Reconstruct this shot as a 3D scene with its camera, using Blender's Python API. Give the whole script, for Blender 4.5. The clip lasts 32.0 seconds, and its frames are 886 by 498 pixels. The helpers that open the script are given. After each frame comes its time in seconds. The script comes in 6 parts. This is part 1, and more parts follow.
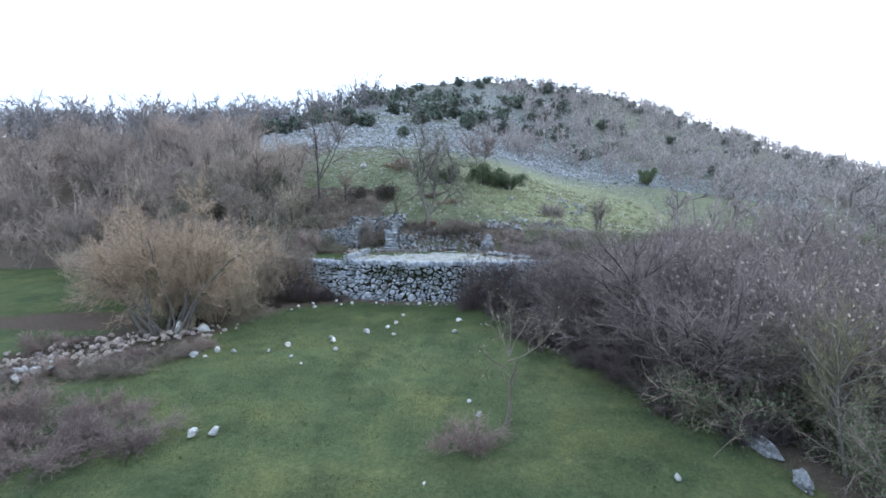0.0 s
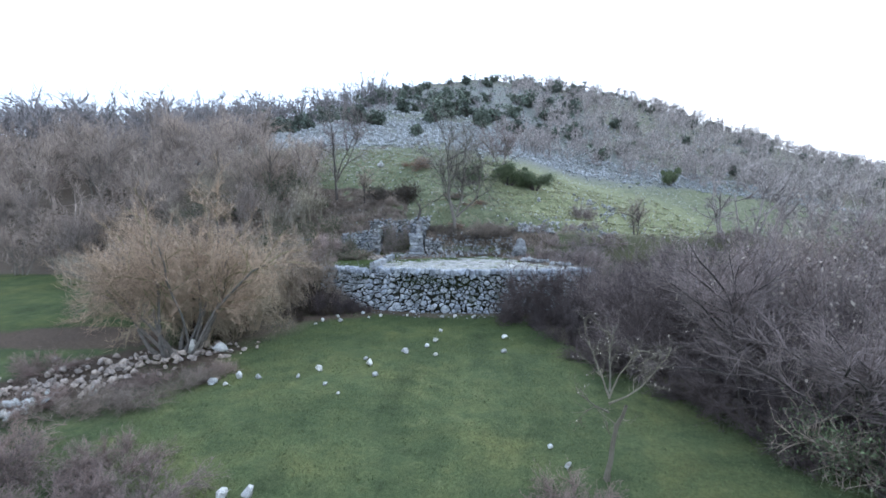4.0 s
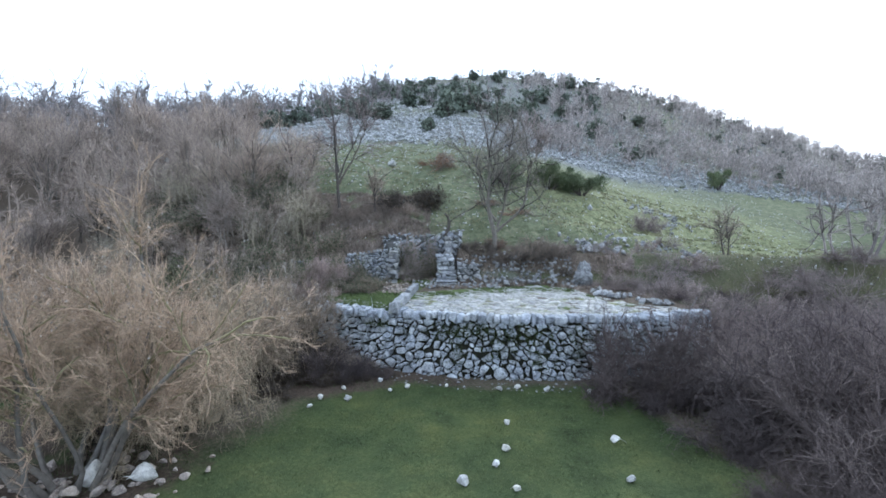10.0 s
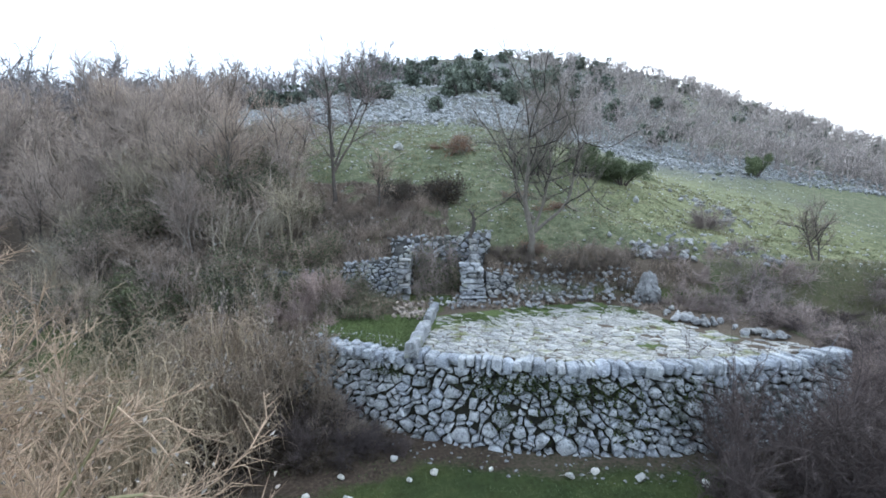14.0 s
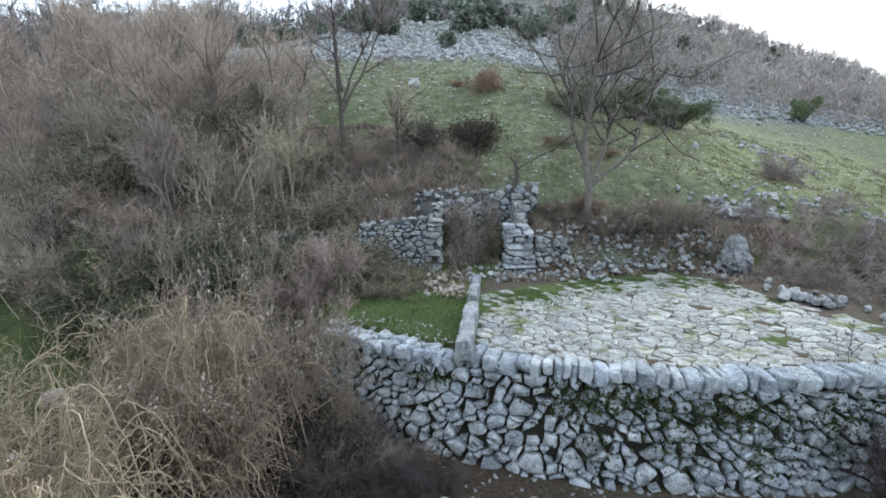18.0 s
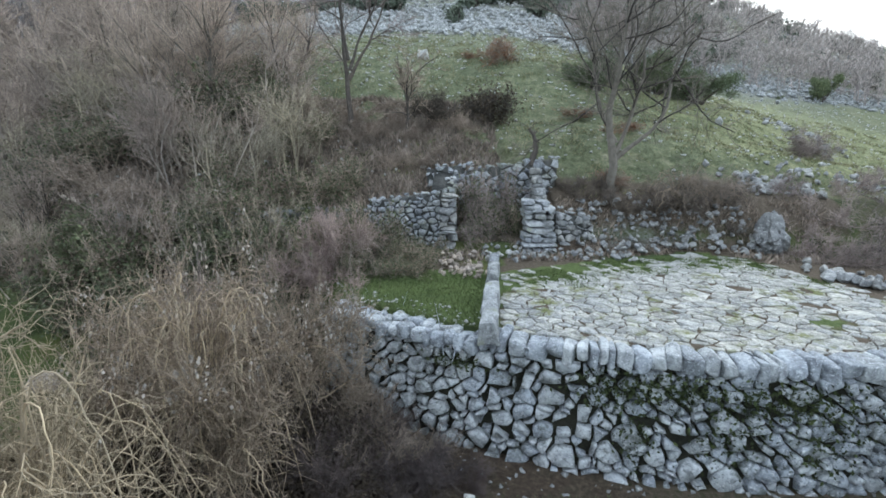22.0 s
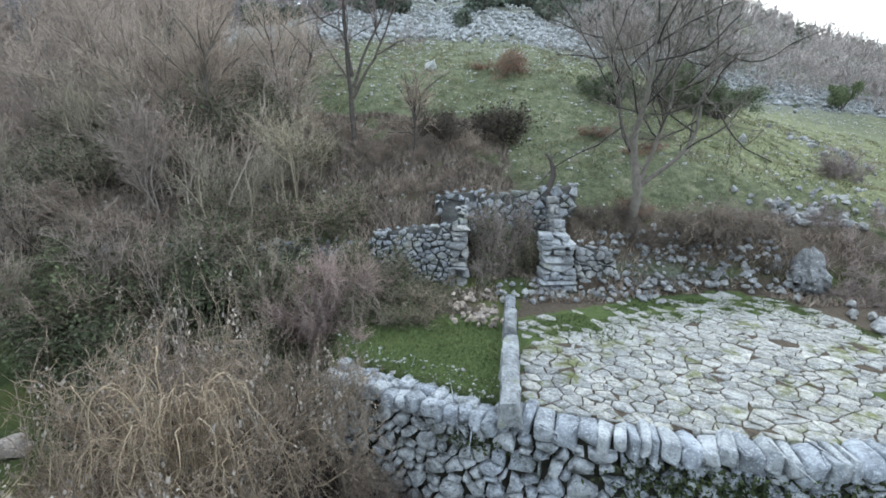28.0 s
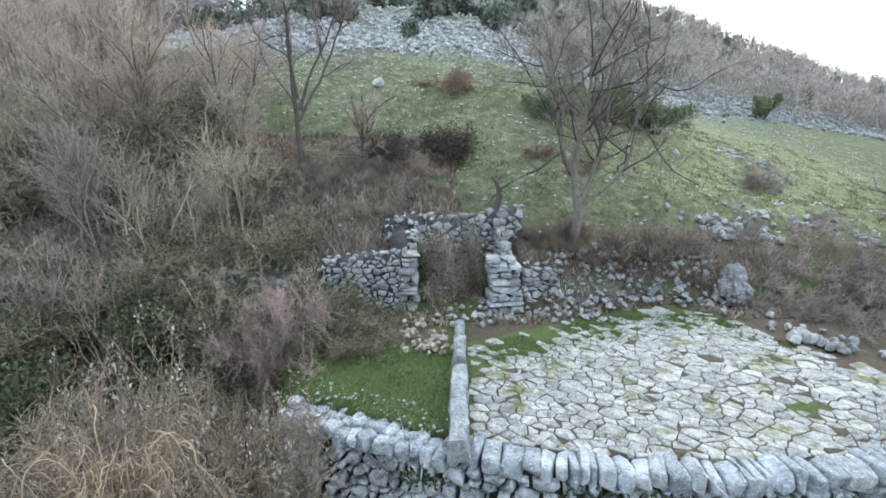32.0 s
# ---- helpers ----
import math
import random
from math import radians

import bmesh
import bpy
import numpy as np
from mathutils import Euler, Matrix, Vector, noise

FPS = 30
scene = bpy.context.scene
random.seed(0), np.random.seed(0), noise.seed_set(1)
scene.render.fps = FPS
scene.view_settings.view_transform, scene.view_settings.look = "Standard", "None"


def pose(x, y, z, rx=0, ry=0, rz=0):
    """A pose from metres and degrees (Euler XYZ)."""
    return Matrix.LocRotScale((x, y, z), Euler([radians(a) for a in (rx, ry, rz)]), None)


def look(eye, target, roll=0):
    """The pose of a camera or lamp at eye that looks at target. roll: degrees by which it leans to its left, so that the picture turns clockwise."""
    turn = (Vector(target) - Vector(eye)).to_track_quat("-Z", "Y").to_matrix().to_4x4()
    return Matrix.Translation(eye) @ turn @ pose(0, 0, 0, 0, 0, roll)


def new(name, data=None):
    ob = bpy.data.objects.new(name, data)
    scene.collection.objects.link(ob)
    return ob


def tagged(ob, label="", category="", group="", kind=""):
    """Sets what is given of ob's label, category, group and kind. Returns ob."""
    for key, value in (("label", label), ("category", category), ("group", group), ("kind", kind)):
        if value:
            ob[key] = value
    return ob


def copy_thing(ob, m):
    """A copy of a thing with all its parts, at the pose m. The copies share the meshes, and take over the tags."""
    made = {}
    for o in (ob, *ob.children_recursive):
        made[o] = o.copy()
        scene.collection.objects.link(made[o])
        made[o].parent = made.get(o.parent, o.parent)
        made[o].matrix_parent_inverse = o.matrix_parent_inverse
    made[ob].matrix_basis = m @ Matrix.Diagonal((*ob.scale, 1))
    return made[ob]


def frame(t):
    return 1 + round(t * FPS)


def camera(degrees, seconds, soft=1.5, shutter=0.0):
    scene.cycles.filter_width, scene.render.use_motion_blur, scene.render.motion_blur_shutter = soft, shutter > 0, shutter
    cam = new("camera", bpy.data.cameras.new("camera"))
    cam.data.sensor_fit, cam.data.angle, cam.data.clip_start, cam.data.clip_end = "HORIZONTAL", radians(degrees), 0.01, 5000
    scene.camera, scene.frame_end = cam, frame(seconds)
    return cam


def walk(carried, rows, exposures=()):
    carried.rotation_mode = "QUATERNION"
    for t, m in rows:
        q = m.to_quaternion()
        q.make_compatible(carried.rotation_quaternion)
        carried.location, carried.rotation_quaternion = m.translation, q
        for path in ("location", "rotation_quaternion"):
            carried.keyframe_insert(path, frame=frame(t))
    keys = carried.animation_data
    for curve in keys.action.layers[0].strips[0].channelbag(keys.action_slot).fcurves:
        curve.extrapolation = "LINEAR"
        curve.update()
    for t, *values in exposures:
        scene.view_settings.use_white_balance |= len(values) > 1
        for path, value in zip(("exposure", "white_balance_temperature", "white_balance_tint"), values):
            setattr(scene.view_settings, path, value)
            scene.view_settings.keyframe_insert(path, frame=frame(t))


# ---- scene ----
cam = camera(85.1, 32.0, soft=1.7)
PATH = [
    (0, (1.477, -0.974, 3.563), (1.515, 1.022, 3.443), 0.4),
    (0.5, (1.354, -0.811, 3.547), (1.391, 1.185, 3.429), 0.4),
    (1, (1.156, -0.601, 3.552), (1.191, 1.395, 3.435), 0.4),
    (1.5, (0.96, -0.391, 3.585), (0.996, 1.605, 3.465), 0.5),
    (2, (0.775, -0.152, 3.593), (0.808, 1.844, 3.474), 0.4),
    (2.5, (0.637, 0.004, 3.609), (0.669, 2.0, 3.489), 0.3),
    (3, (0.422, 0.318, 3.618), (0.456, 2.314, 3.5), 0.3),
    (3.5, (0.25, 0.612, 3.655), (0.285, 2.608, 3.536), 0.4),
    (5.5, (-0.323, 2.217, 3.764), (-0.285, 4.214, 3.646), 0.5),
    (6, (-0.437, 2.733, 3.777), (-0.399, 4.729, 3.66), 0.5),
    (6.5, (-0.527, 3.142, 3.816), (-0.488, 5.138, 3.699), 0.5),
    (7, (-0.657, 3.725, 3.861), (-0.617, 5.721, 3.744), 0.6),
    (7.5, (-0.784, 4.216, 3.913), (-0.742, 6.212, 3.796), 0.6),
    (8, (-0.916, 4.81, 3.987), (-0.872, 6.806, 3.87), 0.6),
    (8.5, (-1.005, 5.26, 4.03), (-0.96, 7.256, 3.914), 0.7),
    (9, (-1.106, 5.868, 4.118), (-1.061, 7.864, 4.0), 0.7),
    (9.5, (-1.214, 6.38, 4.197), (-1.166, 8.376, 4.079), 0.7),
    (10, (-1.31, 6.968, 4.261), (-1.264, 8.964, 4.145), 0.7),
    (10.5, (-1.377, 7.408, 4.308), (-1.331, 9.404, 4.193), 0.6),
    (11, (-1.493, 7.989, 4.386), (-1.446, 9.986, 4.271), 0.6),
    (11.5, (-1.546, 8.495, 4.445), (-1.5, 10.491, 4.328), 0.7),
    (12, (-1.638, 9.104, 4.483), (-1.591, 11.1, 4.366), 0.7),
    (12.5, (-1.694, 9.522, 4.512), (-1.648, 11.518, 4.396), 0.6),
    (13, (-1.79, 10.065, 4.566), (-1.743, 12.061, 4.45), 0.6),
    (13.5, (-1.871, 10.498, 4.576), (-1.824, 12.493, 4.44), 0.7),
    (14, (-1.989, 10.995, 4.63), (-1.938, 12.987, 4.456), 0.7),
    (14.5, (-2.077, 11.327, 4.652), (-2.024, 13.316, 4.454), 0.7),
    (16.5, (-2.511, 12.722, 4.575), (-2.462, 14.7, 4.281), 0.5),
    (17, (-2.63, 13.144, 4.561), (-2.581, 15.118, 4.24), 0.5),
    (17.5, (-2.729, 13.467, 4.553), (-2.679, 15.437, 4.21), 0.6),
    (18, (-2.833, 13.737, 4.536), (-2.781, 15.701, 4.162), 0.7),
    (18.5, (-2.882, 13.846, 4.505), (-2.833, 15.807, 4.112), 0.7),
    (19, (-2.931, 13.969, 4.424), (-2.885, 15.926, 4.012), 0.9),
    (19.5, (-2.957, 14.023, 4.393), (-2.915, 15.976, 3.965), 0.8),
    (20, (-2.989, 14.107, 4.349), (-2.947, 16.058, 3.914), 0.8),
    (20.5, (-3.009, 14.165, 4.329), (-2.967, 16.116, 3.89), 0.8),
    (21, (-3.031, 14.247, 4.281), (-2.987, 16.198, 3.844), 0.9),
    (21.5, (-3.045, 14.308, 4.257), (-3.001, 16.26, 3.821), 0.9),
    (22, (-3.062, 14.392, 4.241), (-3.022, 16.343, 3.805), 0.8),
    (22.5, (-3.082, 14.454, 4.226), (-3.045, 16.405, 3.79), 0.9),
    (23, (-3.089, 14.559, 4.211), (-3.06, 16.511, 3.776), 0.9),
    (23.5, (-3.106, 14.649, 4.207), (-3.076, 16.601, 3.771), 0.9),
    (24, (-3.107, 14.738, 4.201), (-3.08, 16.689, 3.766), 0.9),
    (24.5, (-3.11, 14.81, 4.222), (-3.084, 16.761, 3.785), 0.8),
    (25, (-3.116, 14.916, 4.278), (-3.093, 16.867, 3.839), 0.9),
    (25.5, (-3.122, 14.999, 4.356), (-3.1, 16.949, 3.914), 0.9),
    (27.5, (-3.167, 15.324, 4.728), (-3.143, 17.275, 4.286), 1.0),
    (28, (-3.201, 15.343, 4.818), (-3.174, 17.294, 4.376), 1.1),
    (28.5, (-3.214, 15.328, 4.887), (-3.189, 17.278, 4.445), 1.0),
    (29, (-3.22, 15.309, 4.966), (-3.195, 17.26, 4.524), 1.1),
    (29.5, (-3.231, 15.281, 5.055), (-3.204, 17.231, 4.611), 1.1),
    (30, (-3.219, 15.253, 5.165), (-3.193, 17.204, 4.723), 1.1),
    (30.5, (-3.211, 15.235, 5.257), (-3.186, 17.185, 4.815), 1.0),
    (31, (-3.183, 15.229, 5.318), (-3.143, 17.18, 4.877), 1.1),
    (31.5, (-3.134, 15.259, 5.324), (-3.022, 17.208, 4.886), 0.9),
    (32, (-3.1, 15.279, 5.324), (-2.888, 17.22, 4.891), 0.8),
]
walk(cam, [(t, look(eye, target, roll)) for t, eye, target, roll in PATH],
     exposures=((0, 0.87, 5380, 8.5), (13, 0.87, 5620, 7), (20, 0.85, 5950, 4), (25.5, 0.85, 5950, 4), (32, 1.15, 5950, 4)))

# ---------------------------------------------------------------- world, sun
world = bpy.data.worlds.new("overcast_sky")
scene.world = world
world.use_nodes = True
wn, wl = world.node_tree.nodes, world.node_tree.links
wn.clear()
sky = wn.new("ShaderNodeTexSky")
sky.sky_type = "NISHITA"
sky.sun_disc = False
sky.sun_elevation = radians(28)
sky.sun_rotation = radians(35)
sky.air_density, sky.dust_density = 1.0, 4.0
cloud = wn.new("ShaderNodeMixRGB")
cloud.inputs[0].default_value = 0.86
cloud.inputs[2].default_value = (8.8, 9.4, 10.3, 1)
wl.new(sky.outputs[0], cloud.inputs[1])
back = wn.new("ShaderNodeBackground")
back.inputs[1].default_value = 0.12
wl.new(cloud.outputs[0], back.inputs[0])
wout = wn.new("ShaderNodeOutputWorld")
wl.new(back.outputs[0], wout.inputs[0])

sun_data = bpy.data.lights.new("sun", "SUN")
sun_data.energy, sun_data.angle, sun_data.color = 0.9, radians(18), (1.0, 0.95, 0.86)
sun = new("sun", sun_data)
sun.matrix_world = look((20, 40, 30), (0, 12, 0))


# ---------------------------------------------------------------- materials
def nodes_of(name):
    m = bpy.data.materials.new(name)
    m.use_nodes = True
    return m, m.node_tree.nodes, m.node_tree.links, m.node_tree.nodes["Principled BSDF"]


def noise_node(nt, lk, scale, detail=6, rough=0.6, vec=None):
    n = nt.new("ShaderNodeTexNoise")
    n.inputs["Scale"].default_value, n.inputs["Detail"].default_value, n.inputs["Roughness"].default_value = scale, detail, rough
    if vec:
        lk.new(vec, n.inputs["Vector"])
    return n.outputs["Fac"]


def ramp_node(nt, lk, fac, stops):
    r = nt.new("ShaderNodeValToRGB")
    e = r.color_ramp.elements
    while len(e) < len(stops):
        e.new(0.5)
    for el, (p, c) in zip(e, stops):
        el.position, el.color = p, (*c, 1)
    lk.new(fac, r.inputs[0])
    return r.outputs[0]


def mix_node(nt, lk, fac, a, b, blend="MIX"):
    n = nt.new("ShaderNodeMixRGB")
    n.blend_type = blend
    for s, v in zip(n.inputs, (fac, a, b)):
        if isinstance(v, (int, float)):
            s.default_value = v
        elif isinstance(v, tuple):
            s.default_value = (*v, 1)
        else:
            lk.new(v, s)
    return n.outputs[0]


def bump_node(nt, lk, height, strength, dist, bsdf):
    b = nt.new("ShaderNodeBump")
    b.inputs["Strength"].default_value, b.inputs["Distance"].default_value = strength, dist
    lk.new(height, b.inputs["Height"])
    lk.new(b.outputs[0], bsdf.inputs["Normal"])


def stone_mat(name, light, dark, lichen, spots=0.5, green=0.0, scale=1.0, moss=(0.16, 0.17, 0.06)):
    m, nt, lk, b = nodes_of(name)
    geo = nt.new("ShaderNodeNewGeometry").outputs["Position"]
    oi = nt.new("ShaderNodeObjectInfo").outputs["Random"]
    big = noise_node(nt, lk, 2.5 * scale, 5, 0.6, geo)
    fine = noise_node(nt, lk, 22 * scale, 8, 0.7, geo)
    col = ramp_node(nt, lk, big, [(0.3, dark), (0.62, light)])
    tone = ramp_node(nt, lk, oi, [(0.0, (0.66, 0.67, 0.69)), (0.35, (0.9, 0.92, 0.96)), (0.7, (1.0, 0.99, 0.96)), (1.0, (1.16, 1.15, 1.13))])
    col = mix_node(nt, lk, 1.0, col, tone, "MULTIPLY")
    patch = noise_node(nt, lk, 8 * scale, 7, 0.68, geo)
    blot = ramp_node(nt, lk, patch, [(0.32, (0.52, 0.52, 0.54)), (0.5, (0.98, 0.98, 0.98)), (0.68, (1.28, 1.28, 1.26))])
    col = mix_node(nt, lk, 1.0, col, blot, "MULTIPLY")
    sp = ramp_node(nt, lk, fine, [(0.52, (0, 0, 0)), (0.62, (1, 1, 1))])
    spf = mix_node(nt, lk, spots, (0, 0, 0), sp)
    col = mix_node(nt, lk, spf, col, lichen)
    chalk = noise_node(nt, lk, 34 * scale, 5, 0.75, geo)
    chm = ramp_node(nt, lk, chalk, [(0.55, (0, 0, 0)), (0.64, (0.72, 0.72, 0.72))])
    col = mix_node(nt, lk, chm, col, tuple(min(0.74, c * 1.6) for c in light))
    if green:
        gn = noise_node(nt, lk, 1.7, 6, 0.72, geo)
        gm = ramp_node(nt, lk, gn, [(0.53, (0, 0, 0)), (0.64, (green, green, green))])
        col = mix_node(nt, lk, gm, col, moss)
    lk.new(col, b.inputs["Base Color"])
    b.inputs["Roughness"].default_value = 0.9
    b.inputs["Specular IOR Level"].default_value = 0.25
    rel = mix_node(nt, lk, 0.5, patch, fine)
    bump_node(nt, lk, rel, 1.0, 0.045, b)
    return m


def plant_mat(name, a, b_, rough=0.85, scale=3.0):
    m, nt, lk, b = nodes_of(name)
    geo = nt.new("ShaderNodeNewGeometry")
    oi = nt.new("ShaderNodeObjectInfo").outputs["Random"]
    n1 = noise_node(nt, lk, scale, 4, 0.6, geo.outputs["Position"])
    isl = geo.outputs["Random Per Island"]
    col = ramp_node(nt, lk, n1, [(0.3, a), (0.7, b_)])
    tone = ramp_node(nt, lk, isl, [(0.0, (0.55, 0.55, 0.55)), (1.0, (1.35, 1.32, 1.28))])
    col = mix_node(nt, lk, 1.0, col, tone, "MULTIPLY")
    tone2 = ramp_node(nt, lk, oi, [(0.0, (0.8, 0.8, 0.82)), (1.0, (1.15, 1.1, 1.05))])
    col = mix_node(nt, lk, 1.0, col, tone2, "MULTIPLY")
    lk.new(col, b.inputs["Base Color"])
    b.inputs["Roughness"].default_value = rough
    b.inputs["Specular IOR Level"].default_value = 0.2
    return m


WALL_STONE = stone_mat("grey_limestone", (0.46, 0.485, 0.52), (0.25, 0.266, 0.285), (0.05, 0.055, 0.055), 0.65, 0.75, 1.0, (0.035, 0.04, 0.018))
COPE_STONE = stone_mat("pale_limestone", (0.41, 0.43, 0.455), (0.25, 0.265, 0.285), (0.1, 0.105, 0.11), 0.5)
KERB_STONE = stone_mat("weathered_kerb_limestone", (0.3, 0.312, 0.325), (0.17, 0.178, 0.19), (0.07, 0.075, 0.07), 0.55, 0.5)
PIER_STONE = stone_mat("grey_pier_limestone", (0.37, 0.382, 0.4), (0.2, 0.21, 0.222), (0.06, 0.065, 0.06), 0.5, 0.4)
PAVE_STONE = stone_mat("worn_pavement_limestone", (0.435, 0.428, 0.408), (0.25, 0.25, 0.238), (0.12, 0.125, 0.085), 0.7, 0.95, 1.0, (0.15, 0.16, 0.06))
HILL_STONE = stone_mat("weathered_hill_limestone", (0.345, 0.345, 0.34), (0.175, 0.177, 0.174), (0.09, 0.092, 0.088), 0.5, 0.0, 0.6)
WHITE_STONE = stone_mat("white_field_stone", (0.60, 0.59, 0.55), (0.42, 0.41, 0.37), (0.24, 0.23, 0.2), 0.35)
SLOPE_STONE = stone_mat("pale_slope_limestone", (0.43, 0.435, 0.425), (0.26, 0.264, 0.258), (0.16, 0.165, 0.16), 0.4)
WARM_STONE = stone_mat("warm_rubble_stone", (0.44, 0.375, 0.318), (0.25, 0.208, 0.176), (0.16, 0.14, 0.12), 0.4)
CORE_STONE = stone_mat("dark_wall_filling", (0.09, 0.09, 0.085), (0.05, 0.05, 0.046), (0.03, 0.03, 0.026), 0.5)
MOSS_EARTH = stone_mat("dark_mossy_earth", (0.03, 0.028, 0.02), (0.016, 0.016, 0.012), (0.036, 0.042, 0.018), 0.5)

BARK = plant_mat("grey_bark", (0.12, 0.112, 0.10), (0.21, 0.2, 0.18), 0.95, 9)
BARK_LONE = plant_mat("pale_lichen_bark", (0.115, 0.107, 0.08), (0.215, 0.2, 0.16), 0.95, 6)
BARK_DARK = plant_mat("dark_bark", (0.05, 0.045, 0.042), (0.10, 0.09, 0.08), 0.95, 9)
BARK_LICHEN = plant_mat("lichen_bark", (0.16, 0.15, 0.085), (0.26, 0.246, 0.145), 0.95, 6)
TWIG_OCHRE = plant_mat("ochre_twigs", (0.3, 0.228, 0.168), (0.418, 0.33, 0.245), 0.85, 1.2)
TWIG_BROWN = plant_mat("brown_twigs", (0.19, 0.16, 0.135), (0.31, 0.265, 0.225), 0.85, 1.5)
TWIG_GREY = plant_mat("grey_twigs", (0.2, 0.17, 0.162), (0.32, 0.278, 0.263), 0.85, 1.2)
# Mauve twigs, darkened further to carry the shadow in the hedge's lower half.
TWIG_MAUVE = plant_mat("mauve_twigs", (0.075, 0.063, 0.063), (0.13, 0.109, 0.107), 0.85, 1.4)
TWIG_PALE = plant_mat("pale_dry_vines", (0.31, 0.258, 0.185), (0.46, 0.39, 0.285), 0.85, 2)
TWIG_RUSSET = plant_mat("russet_twigs", (0.178, 0.138, 0.124), (0.278, 0.222, 0.2), 0.85, 1.5)
TWIG_STRAW = plant_mat("straw_twigs", (0.29, 0.245, 0.175), (0.43, 0.37, 0.27), 0.85, 1.5)
TWIG_DRY = plant_mat("dry_bramble_twigs", (0.225, 0.186, 0.146), (0.345, 0.29, 0.232), 0.85, 1.5)
TWIG_HEDGE = plant_mat("hedge_twigs", (0.16, 0.134, 0.131), (0.25, 0.212, 0.205), 0.85, 0.8)
TWIG_WOOD = plant_mat("woodland_twigs", (0.262, 0.22, 0.19), (0.395, 0.337, 0.293), 0.85, 0.7)
TWIG_OLIVE = plant_mat("olive_grey_twigs", (0.265, 0.24, 0.185), (0.4, 0.365, 0.285), 0.85, 1.0)
# Far twigs: distance haze is mixed into this greyed, lightened colour.
TWIG_FAR_HAZE = plant_mat("far_wood_haze_twigs", (0.215, 0.202, 0.2), (0.325, 0.304, 0.298), 0.85, 0.15)
TWIG_PURPLE = plant_mat("purple_brown_twigs", (0.225, 0.18, 0.174), (0.34, 0.28, 0.264), 0.85, 1.5)
TWIG_ASH = plant_mat("ash_grey_twigs", (0.27, 0.245, 0.215), (0.4, 0.365, 0.325), 0.85, 3)
TWIG_BANK = plant_mat("dark_bank_twigs", (0.105, 0.09, 0.077), (0.175, 0.152, 0.13), 0.85, 1.5)
# Twigs lightened in colour to stand in for haze over the ridge and slope woods.
TWIG_HAZED = plant_mat("haze_paled_twigs", (0.26, 0.243, 0.244), (0.37, 0.347, 0.342), 0.85, 0.3)
SEED = plant_mat("pale_seed_heads", (0.35, 0.32, 0.28), (0.48, 0.44, 0.39), 0.9, 2)
LEAF_EVER = plant_mat("evergreen_leaves", (0.1, 0.132, 0.07), (0.165, 0.202, 0.112), 0.6, 2)
# Muted blue-green leaves, lightened in place of the haze over the hilltop.
LEAF_JUNIPER = plant_mat("juniper_leaves_hazed", (0.1, 0.128, 0.104), (0.16, 0.192, 0.154), 0.7, 0.6)
LEAF_IVY = plant_mat("grey_green_leaves", (0.058, 0.073, 0.038), (0.125, 0.143, 0.082), 0.7, 2)
LEAF_MOSS = plant_mat("dark_moss", (0.03, 0.042, 0.018), (0.055, 0.07, 0.03), 0.9, 3)
LEAF_RUST = plant_mat("rust_dry_leaves", (0.20, 0.10, 0.06), (0.30, 0.17, 0.11), 0.9, 2)
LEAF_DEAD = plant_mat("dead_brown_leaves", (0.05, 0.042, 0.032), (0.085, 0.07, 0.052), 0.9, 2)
GRASS = plant_mat("short_grass_blades", (0.085, 0.118, 0.052), (0.125, 0.16, 0.075), 0.8, 0.8)
WEED = plant_mat("dark_weed_leaves", (0.045, 0.062, 0.03), (0.085, 0.108, 0.05), 0.7, 2.0)
SLOPE_TURF = plant_mat("hillside_turf_blades", (0.1, 0.116, 0.06), (0.165, 0.182, 0.09), 0.85, 1.2)
LUSH = plant_mat("lush_grass_blades", (0.09, 0.128, 0.045), (0.14, 0.18, 0.07), 0.8, 2.0)
STRAW = plant_mat("dry_grass_blades", (0.19, 0.195, 0.11), (0.28, 0.27, 0.17), 0.85, 2)


